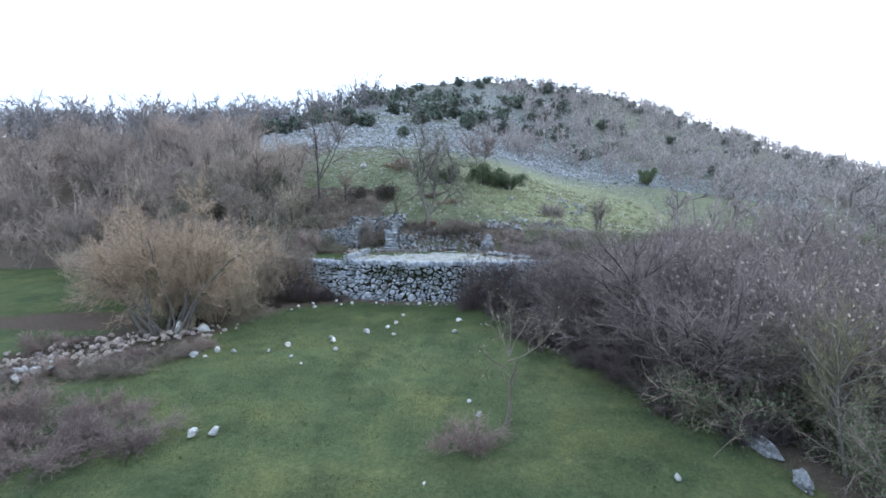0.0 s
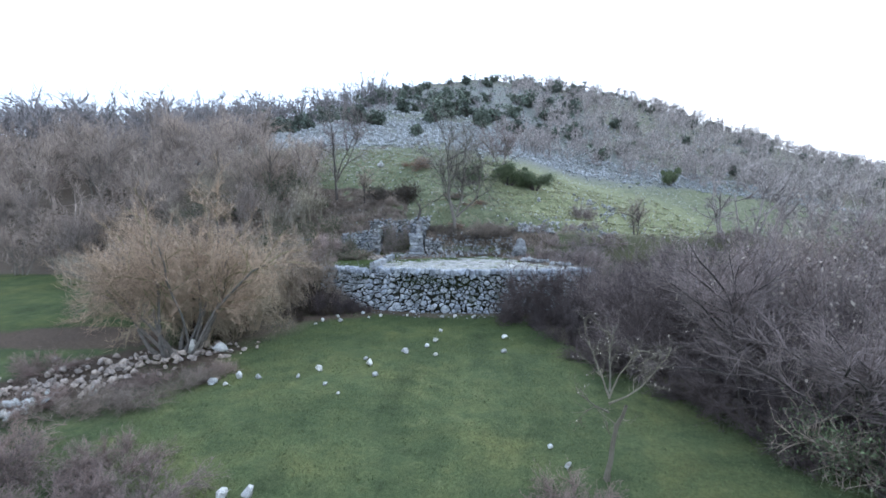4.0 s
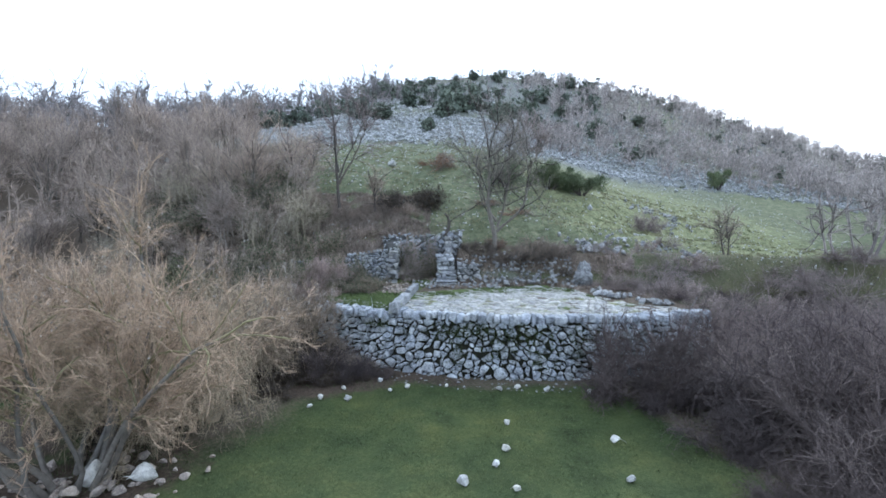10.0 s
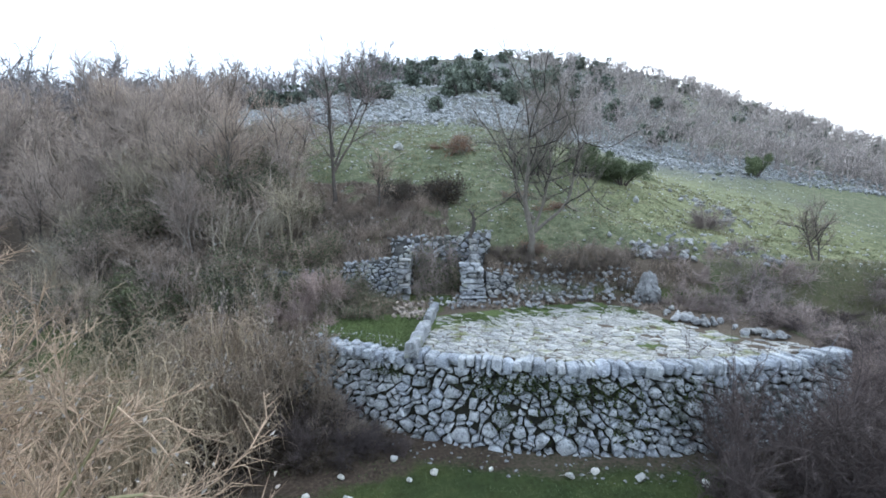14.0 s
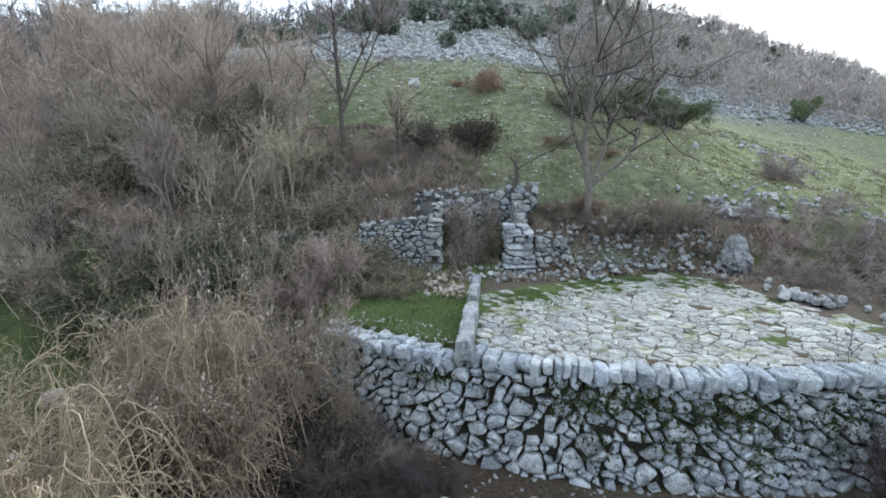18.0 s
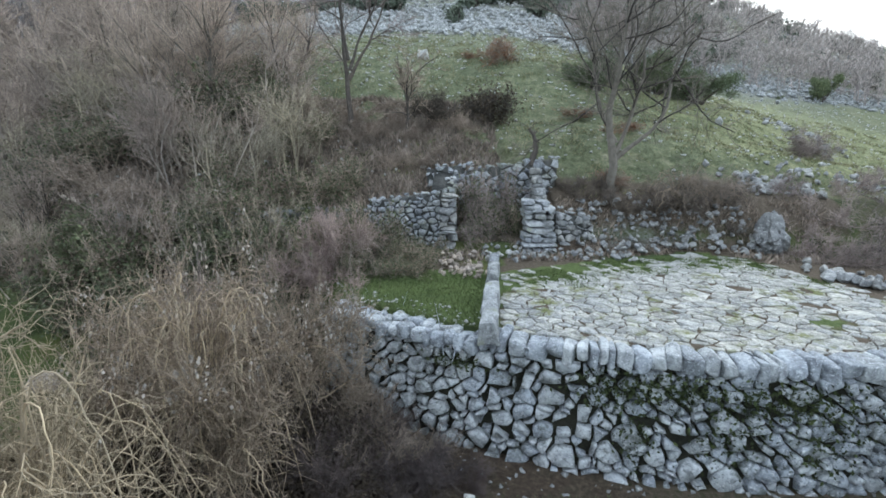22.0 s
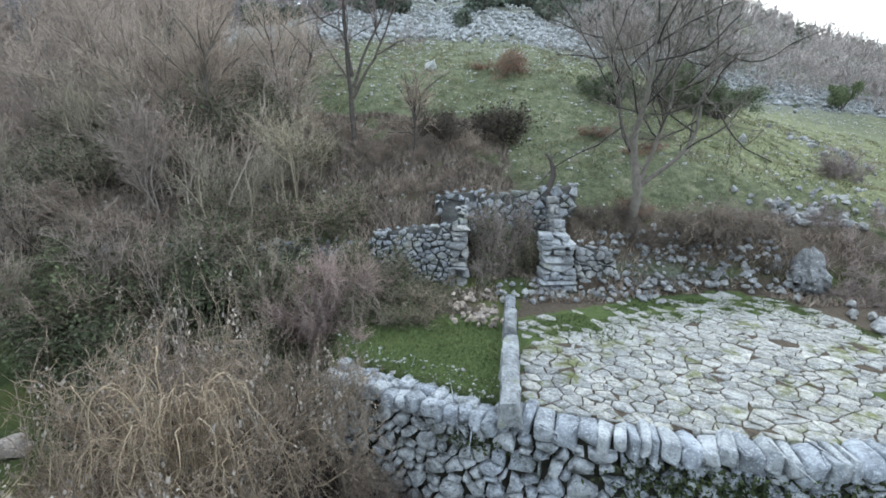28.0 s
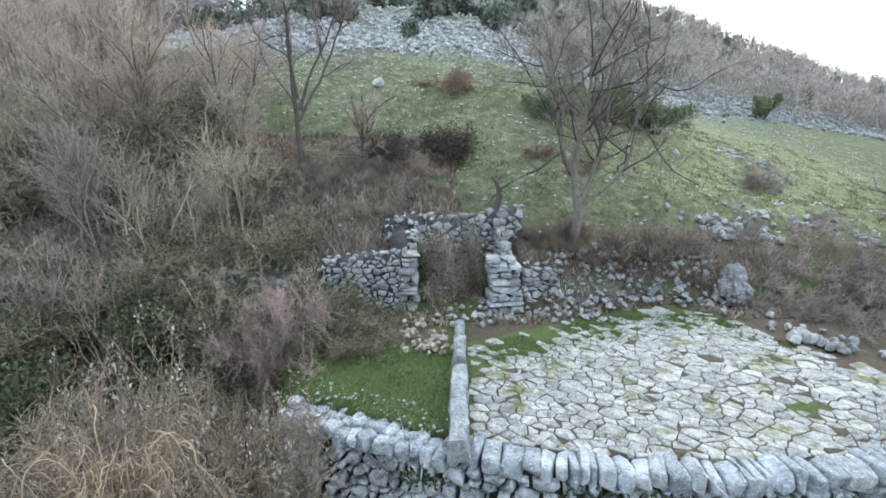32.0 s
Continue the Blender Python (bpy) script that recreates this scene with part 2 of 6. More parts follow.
def ground_mat():
    m, nt, lk, b = nodes_of("meadow_and_hillside")
    geo = nt.new("ShaderNodeNewGeometry").outputs["Position"]

    def attr(n):
        a = nt.new("ShaderNodeAttribute")
        a.attribute_name = n
        return a.outputs["Fac"]

    def edge(fac, by, lo, hi):
        n = nt.new("ShaderNodeMath")
        n.operation = "ADD"
        lk.new(fac, n.inputs[0])
        s = nt.new("ShaderNodeMath")
        s.operation = "MULTIPLY_ADD"
        lk.new(by, s.inputs[0])
        s.inputs[1].default_value, s.inputs[2].default_value = 0.9, -0.45
        lk.new(s.outputs[0], n.inputs[1])
        return ramp_node(nt, lk, n.outputs[0], [(lo, (0, 0, 0)), (hi, (1, 1, 1))])

    big = noise_node(nt, lk, 0.28, 6, 0.6, geo)
    mid = noise_node(nt, lk, 1.7, 7, 0.65, geo)
    fine = noise_node(nt, lk, 14, 9, 0.75, geo)
    vfine = noise_node(nt, lk, 60, 6, 0.8, geo)
    g1 = ramp_node(nt, lk, mid, [(0.3, (0.058, 0.08, 0.038)), (0.55, (0.074, 0.102, 0.046)), (0.75, (0.105, 0.128, 0.062))])
    g2 = ramp_node(nt, lk, fine, [(0.3, (0.55, 0.6, 0.5)), (0.7, (1.35, 1.3, 1.3))])
    grass = mix_node(nt, lk, 1.0, g1, g2, "MULTIPLY")
    g3 = ramp_node(nt, lk, big, [(0.33, (0.74, 0.75, 0.76)), (0.5, (1.06, 1.0, 1.0)), (0.64, (1.4, 1.17, 1.08))])
    blotch = noise_node(nt, lk, 0.9, 8, 0.7, geo)
    grass = mix_node(nt, lk, 1.0, grass, ramp_node(nt, lk, blotch, [(0.34, (0.62, 0.64, 0.64)), (0.46, (1.0, 1.0, 1.0)), (0.62, (1.27, 1.16, 1.1))]), "MULTIPLY")
    grass = mix_node(nt, lk, 1.0, grass, g3, "MULTIPLY")
    grass = mix_node(nt, lk, attr("deep"), grass, mix_node(nt, lk, 1.0, grass, (0.66, 0.7, 0.58), "MULTIPLY"))
    lush = mix_node(nt, lk, 1.0, ramp_node(nt, lk, mid, [(0.3, (0.07, 0.098, 0.036)), (0.7, (0.11, 0.142, 0.055))]), g2, "MULTIPLY")
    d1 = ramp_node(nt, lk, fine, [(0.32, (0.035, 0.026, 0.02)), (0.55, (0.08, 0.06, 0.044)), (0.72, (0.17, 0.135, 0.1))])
    h1 = ramp_node(nt, lk, mid, [(0.28, (0.135, 0.127, 0.09)), (0.42, (0.096, 0.112, 0.066)), (0.55, (0.128, 0.142, 0.083)), (0.72, (0.215, 0.203, 0.15))])
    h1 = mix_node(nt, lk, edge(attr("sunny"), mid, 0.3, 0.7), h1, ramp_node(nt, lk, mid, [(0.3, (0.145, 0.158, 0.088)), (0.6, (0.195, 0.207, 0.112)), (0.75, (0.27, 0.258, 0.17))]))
    h2 = ramp_node(nt, lk, fine, [(0.35, (0.5, 0.52, 0.5)), (0.7, (1.5, 1.45, 1.4))])
    clump = noise_node(nt, lk, 4.2, 5, 0.7, geo)
    h3 = ramp_node(nt, lk, clump, [(0.35, (0.62, 0.66, 0.6)), (0.5, (1.0, 1.0, 1.0)), (0.66, (1.4, 1.36, 1.4))])
    hill = mix_node(nt, lk, 1.0, mix_node(nt, lk, 1.0, h1, h2, "MULTIPLY"), h3, "MULTIPLY")
    s1 = ramp_node(nt, lk, fine, [(0.3, (0.075, 0.08, 0.06)), (0.5, (0.14, 0.146, 0.13)), (0.75, (0.27, 0.28, 0.28))])
    litter = ramp_node(nt, lk, fine, [(0.3, (0.058, 0.046, 0.035)), (0.55, (0.112, 0.09, 0.068)), (0.8, (0.18, 0.148, 0.115))])

    col = mix_node(nt, lk, edge(attr("hill"), mid, 0.4, 0.6), grass, hill)
    col = mix_node(nt, lk, edge(attr("lush"), fine, 0.4, 0.6), col, lush)
    col = mix_node(nt, lk, edge(attr("litter"), fine, 0.35, 0.65), col, litter)
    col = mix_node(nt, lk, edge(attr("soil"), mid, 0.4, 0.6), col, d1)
    col = mix_node(nt, lk, edge(attr("scree"), fine, 0.35, 0.65), col, s1)
    lk.new(col, b.inputs["Base Color"])
    b.inputs["Roughness"].default_value = 0.95
    b.inputs["Specular IOR Level"].default_value = 0.15
    h = mix_node(nt, lk, 0.4, fine, vfine)
    bump_node(nt, lk, h, 0.9, 0.06, b)
    return m


GROUND = ground_mat()

# ---------------------------------------------------------------- plan of the ground
ARC_X, ARC_Y, ARC_R = 1.8, 31.15, 11.7     # the retaining wall's face is a shallow arc


def sstep(a, b, v):
    t = np.clip((np.asarray(v, float) - a) / (b - a), 0, 1)
    return t * t * (3 - 2 * t)


def fbm(x, y, scale, seed=0.0, octaves=4):
    """A cheap smooth noise of two coordinates, about -1 to 1, by summed sines with turned axes."""
    x, y = np.asarray(x, float), np.asarray(y, float)
    out, amp, f = 0.0, 1.0, 1.0 / scale
    for k in range(octaves):
        a = 1.7 * k + seed
        u, v = x * np.cos(a) + y * np.sin(a), y * np.cos(a) - x * np.sin(a)
        out = out + amp * np.sin(u * f * 2.1 + 1.3 * k + seed + 1.2 * np.sin(v * f * 1.7 + seed * 2)) * np.cos(v * f * 1.9 + 0.7 * k)
        amp, f = amp * 0.5, f * 2.03
    return out / 1.6


def rise(d):
    ks = [-50, 0, 0.55, 1.6, 3, 4.2, 8, 24, 33.5, 77, 90, 110, 200, 500]
    zs = [0, 0, 0.95, 1.4, 2.5, 2.9, 5.1, 10.0, 13.4, 29.3, 35.0, 30, 10, 0]
    return (np.interp(d - 0.25, ks, zs) + np.interp(d, ks, zs) + np.interp(d + 0.25, ks, zs)) / 3


def ridge(x):
    ks = [-400, -120, -60, -41, -28, -9, 11, 26, 40, 48, 64, 76, 92, 130, 400]
    zs = [0.3, 0.55, 0.66, 0.72, 0.79, 0.91, 1.0, 0.96, 0.91, 0.84, 0.7, 0.58, 0.45, 0.28, 0.1]
    return np.interp(x, ks, zs)


def foot(x):
    return 24.8 + 6.0 * sstep(-9, -22, x) + 1.5 * sstep(6, 16, x)


def height(x, y):
    x, y = np.asarray(x, float), np.asarray(y, float)
    field = 0.07 * (np.clip(y, -60, 32) - 18) + 0.05 * fbm(x, y, 3.0)
    d = y - foot(x)
    lat = 1 - (1 - ridge(x)) * sstep(8, 70, d)
    drop = (0.23 * np.clip(x - 1.0, 0, 13) + 0.12 * np.clip(x - 14.0, 0, 46)) * sstep(0, 7, d) * (1 - sstep(30, 85, d))
    bumps = (0.10 * fbm(x, y, 1.6, 2.0) + 0.045 * fbm(x, y, 0.55, 6.0, 3)) * sstep(0.3, 3, d) + 0.5 * fbm(x, y, 11, 4.0) * sstep(10, 40, d)
    upper = 1.72 + 0.035 * (np.clip(y, 19, 26) - 19.5) + rise(d) * lat - drop + bumps
    dug = sstep(-2.75, -2.6, x) * sstep(-0.3, -0.45, x) * sstep(24.3, 24.6, y) * sstep(26.35, 26.15, y)
    upper = upper * (1 - dug) + np.minimum(upper, 2.05) * dug
    s = ARC_R - np.hypot(x - ARC_X, y - ARC_Y)
    wide = 0.12 + 3.2 * sstep(5.0, 7.5, np.abs(x - 0.9))
    m = np.maximum(sstep(0.22, 0.22 + wide, s), sstep(-3, 1.5, d))
    return field * (1 - m) + np.maximum(upper, field - 0.3) * m


def lines(parts):
    out = [parts[0][0]]
    for a, b, step in parts:
        n = max(1, round((b - a) / step))
        out += [a + (b - a) * (k + 1) / n for k in range(n)]
    return np.array(out)


def bell(x, y, cx, cy, rx, ry):
    return np.exp(-(((x - cx) / rx) ** 2 + ((y - cy) / ry) ** 2))


def curb_x(y):
    return -2.34 + (y - 20.2) * 0.14


def back_edge(x):
    return np.interp(x, [-2.3, -0.8, 0.6, 2.8, 3.7, 4.1, 4.7, 6.2], [22.9, 23.5, 24.1, 24.6, 24.1, 22.7, 21.9, 20.9])


def build_ground():
    xs = lines([(-420, -120, 30), (-120, -40, 4), (-40, -14, 1.2), (-14, -6.5, 0.4), (-6.5, 7.5, 0.16), (7.5, 16, 0.4), (16, 40, 1.2), (40, 120, 4), (120, 420, 30)])
    ys = lines([(-80, -6, 6), (-6, 18.5, 0.5), (18.5, 27, 0.13), (27, 36, 0.4), (36, 70, 1.0), (70, 130, 2.0), (130, 420, 20)])
    X, Y = np.meshgrid(xs, ys)
    Z = height(X, Y)
    nx, ny = len(xs), len(ys)
    verts = np.stack([X, Y, Z], -1).reshape(-1, 3)
    i = (np.arange(ny - 1)[:, None] * nx + np.arange(nx - 1)[None]).ravel()
    quads = np.stack([i, i + 1, i + nx + 1, i + nx], 1)
    me = mesh_from(verts, quads, "ground")
    me.polygons.foreach_set("use_smooth", np.ones(len(quads), bool))
    x, y = X.ravel(), Y.ravel()
    d = y - foot(x)
    s = ARC_R - np.hypot(x - ARC_X, y - ARC_Y)
    hill = sstep(0.0, 2.0, d)
    scree = 0.32 * sstep(15, 24, d) * (1 - sstep(30, 44, d)) * sstep(-22, -14, x + 0.15 * d) * (1 - sstep(8, 30, x)) + 0.35 * sstep(6, 14, d) * (1 - sstep(70, 90, d)) * (1 - sstep(20, 30, x)) * sstep(-24, -14, x)
    scree += 0.5 * sstep(20, 23, d) * (1 - sstep(30, 40, d)) * sstep(7, 12, x) * (1 - sstep(40, 60, x))
    scree += 0.4 * sstep(34, 50, d) * sstep(-40, -26, x) + 0.2 * bell(x, y, 14, 54, 11, 6) + 0.5 * bell(x, y, 1.5, 24.9, 2.6, 0.5)
    litter = 0.9 * sstep(1.2, 0.2, np.abs(d - 0.9)) * (x > -3.4) * (x < 6.5)
    litter = np.maximum(litter, 0.8 * bell(x, y, -4.2, 26.7, 4.0, 1.7))
    litter = np.maximum(litter, 0.8 * bell(x, y, 3.6, 24.6, 1.4, 0.5))
    litter = np.maximum(litter, 0.95 * sstep(-6.5, -9, x) * sstep(23, 25, y - 3.0 * sstep(-11, -15, x)))
    bank = np.interp(y, [5, 6.5, 10.5, 12.4, 14.4, 18.8, 20], [7.8, 7.6, 6.6, 5.6, 4.4, 3.2, 3.2])
    litter = np.maximum(litter, 0.95 * sstep(-0.3, 0.7, x - bank) * (y < 21.5) * sstep(-1, 5, y + 1.2 * fbm(x, y, 2.0, 8)))
    litter = np.maximum(litter, 0.5 * np.maximum(sstep(36, 48, d), sstep(24, 34, x - 0.1 * d) * sstep(18, 24, d)))
    litter = np.maximum(litter, 0.9 * sstep(-6.0, -7.5, x + 0.3 * np.clip(d - 2, 0, 30)) * (d > -1))
    litter = np.maximum(litter, 0.9 * bell(x, y, -6.2, 18.4, 2.2, 3.0))
    litter = np.maximum(litter, 0.95 * bell(x, y, -3.8, 25.5, 1.6, 0.8))
    litter = np.maximum(litter, 0.85 * bell(x, y, -7.6, 13.0, 2.4, 2.6))
    litter = np.maximum(litter, 0.15 * sstep(9.5, 14, y) * (s < 0))
    litter = np.maximum(litter, 0.8 * bell(x, y, -2.9, 23.4, 0.9, 0.9))
    litter = np.maximum(litter, 0.6 * sstep(-1.2, -0.3, s + 0.25 * fbm(x, y, 0.8, 5)) * (s < 0.3) * (np.abs(x + 0.4) < 5.4))
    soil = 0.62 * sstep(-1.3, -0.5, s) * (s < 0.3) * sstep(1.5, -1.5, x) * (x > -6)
    soil = np.maximum(soil, 1.6 * bell(x, y, -11.3, 16.3, 2.8, 1.1))
    soil = np.maximum(soil, 0.9 * bell(x, y, -6.6, 14.0, 1.5, 1.0))
    soil = np.maximum(soil, 0.8 * bell(x, y, 8.9, 8.4, 1.2, 1.2))
    # Bare soil at the thicket, widened and strengthened to paint in the dome's shadow.
    soil = np.maximum(soil, 1.5 * bell(x, y, -4.6, 19.4, 2.2, 1.1))
    soil = np.maximum(soil, 1.2 * bell((x - y + 21.8) / 1.4, (x + y - 5.6) / 1.4, 0, 0, 1.7, 3.4))
    paved = (s > 0.2) * (x > -2.2 + (y - 20.2) * 0.14) * (d < -0.6) * (x < 6.4)
    litter = np.maximum(litter, 0.75 * paved)
    soil = np.maximum(soil, 0.75 * bell(x, y, 1.2, 24.7, 3.2, 0.35))
    deep = sstep(12.5, 17.5, y) * (s < 0) * (d < 0)
    litter = np.maximum(litter, 0.5 * sstep(5.9, 7.0, x) * (y > 18) * (d < 1.5))
    terrace = (s > 0.45) * (d < -0.6) * sstep(-6.0, -5.4, x)
    lush = terrace * (x < curb_x(y) - 0.1) * (y < 23.3) + (s > 0.4) * (d < 0) * sstep(-1.25, -0.85, y - back_edge(x) - 0.25 * fbm(x, y, 0.7, 3)) * (y < back_edge(x) + 0.05) * (x > curb_x(y)) * sstep(3.9, 3.2, x)
    lush += sum(0.9 * bell(x, y, px, py, 0.35, 0.3) for px, py in ((2.6, 20.9), (3.6, 22.6), (4.6, 21.4)))
    lush = np.clip(lush, 0, 1)
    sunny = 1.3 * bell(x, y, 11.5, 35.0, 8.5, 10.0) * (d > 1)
    litter, soil = litter * (1 - lush), soil * (1 - lush)
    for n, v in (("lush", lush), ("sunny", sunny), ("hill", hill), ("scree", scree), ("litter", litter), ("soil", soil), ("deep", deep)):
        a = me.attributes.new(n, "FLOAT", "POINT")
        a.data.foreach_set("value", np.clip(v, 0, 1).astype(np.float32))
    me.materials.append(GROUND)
    return tagged(new("ground", me), "green meadow rising into a stony grass hillside", "ground", kind="structure")


# ---------------------------------------------------------------- mesh helpers
def mesh_from(verts, faces, name):
    """A mesh from arrays of vertices and equal-sized faces."""
    verts, faces = np.asarray(verts, np.float32), np.asarray(faces, np.int32)
    me = bpy.data.meshes.new(name)
    k = faces.shape[1]
    me.vertices.add(len(verts))
    me.vertices.foreach_set("co", verts.ravel())
    me.loops.add(faces.size)
    me.loops.foreach_set("vertex_index", faces.ravel())
    me.polygons.add(len(faces))
    me.polygons.foreach_set("loop_start", np.arange(0, faces.size, k, dtype=np.int32))
    me.update(calc_edges=True)
    me.validate()
    return me


def thing(name, at, label, category, group="", kind=""):
    ob = new(name)
    ob.empty_display_size = 0.1
    ob.matrix_world = Matrix.Translation(at)
    return tagged(ob, label, category, group, kind)


def part(name, me, material, parent, label="", kind=""):
    """Links a mesh, given in its parent's own space, as one part."""
    if material and not me.materials:
        me.materials.append(material)
    ob = new(name, me)
    ob.parent = parent
    return tagged(ob, label, kind=kind)


def unit(v):
    return v / np.maximum(np.linalg.norm(v, axis=-1, keepdims=True), 1e-9)


def tubes(segs, sides=3, name="branches"):
    """A mesh of thin tapered prisms along segments (p0, p1, r0, r1)."""
    p0, p1, r0, r1 = segs
    ax = unit(p1 - p0)
    ref = np.where(np.abs(ax[:, 2:3]) < 0.9, [[0, 0, 1.0]], [[1.0, 0, 0]])
    u = unit(np.cross(ax, ref))
    v = np.cross(ax, u)
    ang = np.arange(sides) * 2 * np.pi / sides
    ring = u[:, None] * np.cos(ang)[None, :, None] + v[:, None] * np.sin(ang)[None, :, None]
    a = p0[:, None] + ring * r0[:, None, None]
    b = p1[:, None] + ring * r1[:, None, None]
    verts = np.concatenate([a, b], 1).reshape(-1, 3)
    base = np.arange(len(p0))[:, None] * 2 * sides
    k = np.arange(sides)
    kn = (k + 1) % sides
    quads = np.stack([base + k, base + kn, base + kn + sides, base + k + sides], -1).reshape(-1, 4)
    return mesh_from(verts, quads, name)


def twigwork(limbs, tips, name="crown"):
    """One mesh of three-sided limbs and of twigs that taper to a point, in triangles."""
    V, F, n0 = [], [], 0
    for segs, pointed in ((limbs, False), (tips, True)):
        if segs is None:
            continue
        p0, p1, r0, r1 = segs
        ax = unit(p1 - p0)
        ref = np.where(np.abs(ax[:, 2:3]) < 0.9, [[0, 0, 1.0]], [[1.0, 0, 0]])
        u = unit(np.cross(ax, ref))
        v = np.cross(ax, u)
        ang = np.arange(3) * 2 * np.pi / 3
        ring = u[:, None] * np.cos(ang)[None, :, None] + v[:, None] * np.sin(ang)[None, :, None]
        a = p0[:, None] + ring * r0[:, None, None]
        if pointed:
            V.append(np.concatenate([a, p1[:, None]], 1).reshape(-1, 3))
            base = n0 + np.arange(len(p0))[:, None] * 4
            F.append(np.concatenate([base + np.array(f) for f in ((0, 1, 3), (1, 2, 3), (2, 0, 3))]))
            n0 += 4 * len(p0)
        else:
            b = p1[:, None] + ring * r1[:, None, None]
            V.append(np.concatenate([a, b], 1).reshape(-1, 3))
            base = n0 + np.arange(len(p0))[:, None] * 6
            F.append(np.concatenate([base + np.array(f) for f in ((0, 1, 4), (0, 4, 3), (1, 2, 5), (1, 5, 4), (2, 0, 3), (2, 3, 5))]))
            n0 += 6 * len(p0)
    return mesh_from(np.concatenate(V), np.concatenate(F), name)


def chains(rng, start, heading, length, r0, r1, k, wob, lift):
    """k-piece crooked chains from each start along each heading: arrays of segments and the heading of each."""
    n = len(start)
    p, h = start.copy(), unit(heading)
    length = np.broadcast_to(length, (n,))
    r0, r1 = np.broadcast_to(r0, (n,)), np.broadcast_to(r1, (n,))
    out = []
    for j in range(k):
        h = unit(h + rng.normal(0, wob, (n, 3)) + np.array([0, 0, lift]))
        q = p + h * (length / k)[:, None]
        a, b = r0 + (r1 - r0) * j / k, r0 + (r1 - r0) * (j + 1) / k
        out.append((p, q, a, b, h))
        p = q
    return [np.concatenate([o[i] for o in out]) for i in range(5)]


def branch(rng, cur, levels):
    """The further levels of a plant on its first one."""
    out = [cur]
    for lv in levels:
        order = np.linspace(0, 1, len(cur[0]))
        ok = np.flatnonzero(order >= lv.get("low", 0.25))
        idx = rng.choice(ok, lv["count"])
        t = rng.random((lv["count"], 1))
        start = cur[0][idx] * (1 - t) + cur[1][idx] * t
        head = cur[4][idx] + rng.normal(0, lv["spread"], (lv["count"], 3)) + np.array([0, 0, lv.get("up", 0.0)])
        ln = lv["length"] * rng.uniform(0.5, 1.25, lv["count"])
        r = np.minimum(lv["radius"], cur[2][idx])
        cur = chains(rng, start, head, ln, r, r * lv.get("taper", 0.45), lv.get("pieces", 3), lv.get("wobble", 0.25), lv.get("lift", 0.0))
        out.append(cur)
    return out


def grow(seed, stems, levels):
    """A branching plant. stems: (start, heading, length, r0, r1, pieces, wobble, lift).
    levels: dicts of count, length, radius, spread, lift, pieces, wobble, low (the lowest share of the parents that bears).
    Returns the segments of each level."""
    rng = np.random.default_rng(seed)
    return branch(rng, chains(rng, *stems), levels)


def arches(rng, n, spread, peak, r0, facing=None, k=20):
    """Vines that rise, arch over and hang down: a first level of n chains of k pieces, most of them on the facing side."""
    a = rng.uniform(0, 2 * np.pi, n) if facing is None else rng.normal(facing, 1.0, n)
    reach, h = spread * rng.uniform(0.3, 1.15, n), peak * rng.uniform(0.45, 1.06, n)
    q, end = rng.uniform(0.4, 0.8, n), rng.uniform(0.2, 0.8, n)
    t = np.linspace(0, 1, k + 1)[:, None]
    rise_ = 1 - ((t - q) / q) ** 2
    fall = 1 - end * (np.maximum(t - q, 0) / (1 - q)) ** 2
    z = h * np.where(t < q, rise_, fall)
    drift = np.cumsum(rng.normal(0, 0.16, (k + 1, n)), 0) * 0.22
    wob = np.zeros((k + 1, n, 3))
    for f in (3.0, 6.5, 11.0):
        wob += np.sin(f * rng.uniform(0.7, 1.3, (n, 3)) * t[..., None] + rng.uniform(0, 6.28, (n, 3))) * rng.normal(0, 0.3 / f, (n, 3)) * t[..., None] ** 0.5
    rad = 0.12 * spread + reach * t ** 1.15
    p = np.stack([rad * np.cos(a + drift), rad * np.sin(a + drift), np.maximum(z, 0.02)], -1) + wob
    r = r0 * rng.uniform(0.5, 1.25, n) * (1 - 0.6 * t)
    flat = lambda v: v.reshape(-1, *v.shape[2:])
    return [flat(p[:-1]), flat(p[1:]), flat(r[:-1]), flat(r[1:]), unit(flat(p[1:] - p[:-1]))]


def joined(levels):
    return [np.concatenate([lv[i] for lv in levels]) for i in range(4)]


def ring_stems(rng, n, radius, tilt, length, r0, r1, pieces=5, wob=0.14, lift=0.05):
    a = rng.random(n) * 2 * np.pi
    rr = radius * np.sqrt(rng.random(n))
    start = np.stack([rr * np.cos(a), rr * np.sin(a), np.full(n, -0.08)], 1)
    tl = tilt * (0.3 + 0.8 * rng.random(n))
    head = np.stack([np.cos(a) * np.sin(tl), np.sin(a) * np.sin(tl), np.cos(tl)], 1)
    return start, head, length * rng.uniform(0.7, 1.1, n), r0 * rng.uniform(0.7, 1.2, n), r1, pieces, wob, lift


def leaves(rng, pts, size, name="leaves", flat=0.0, wide=0.5):
    """Small pointed leaves, one diamond each, at the points."""
    n = len(pts)
    u = unit(rng.normal(0, 1, (n, 3)))
    w = unit(np.cross(u, rng.normal(0, 1, (n, 3))))
    if flat:
        w = unit(w * (1, 1, 1 - flat))
        u = unit(u * (1, 1, 1 - flat))
    s = (size * rng.uniform(0.6, 1.4, n))[:, None]
    lift = np.cross(u, w) * s * 0.25
    verts = np.stack([pts - u * s, pts - w * s * wide + lift, pts + u * s, pts + w * s * wide + lift], 1).reshape(-1, 3)
    return mesh_from(verts, np.arange(4 * n).reshape(-1, 4), name)


ROCKS = {}


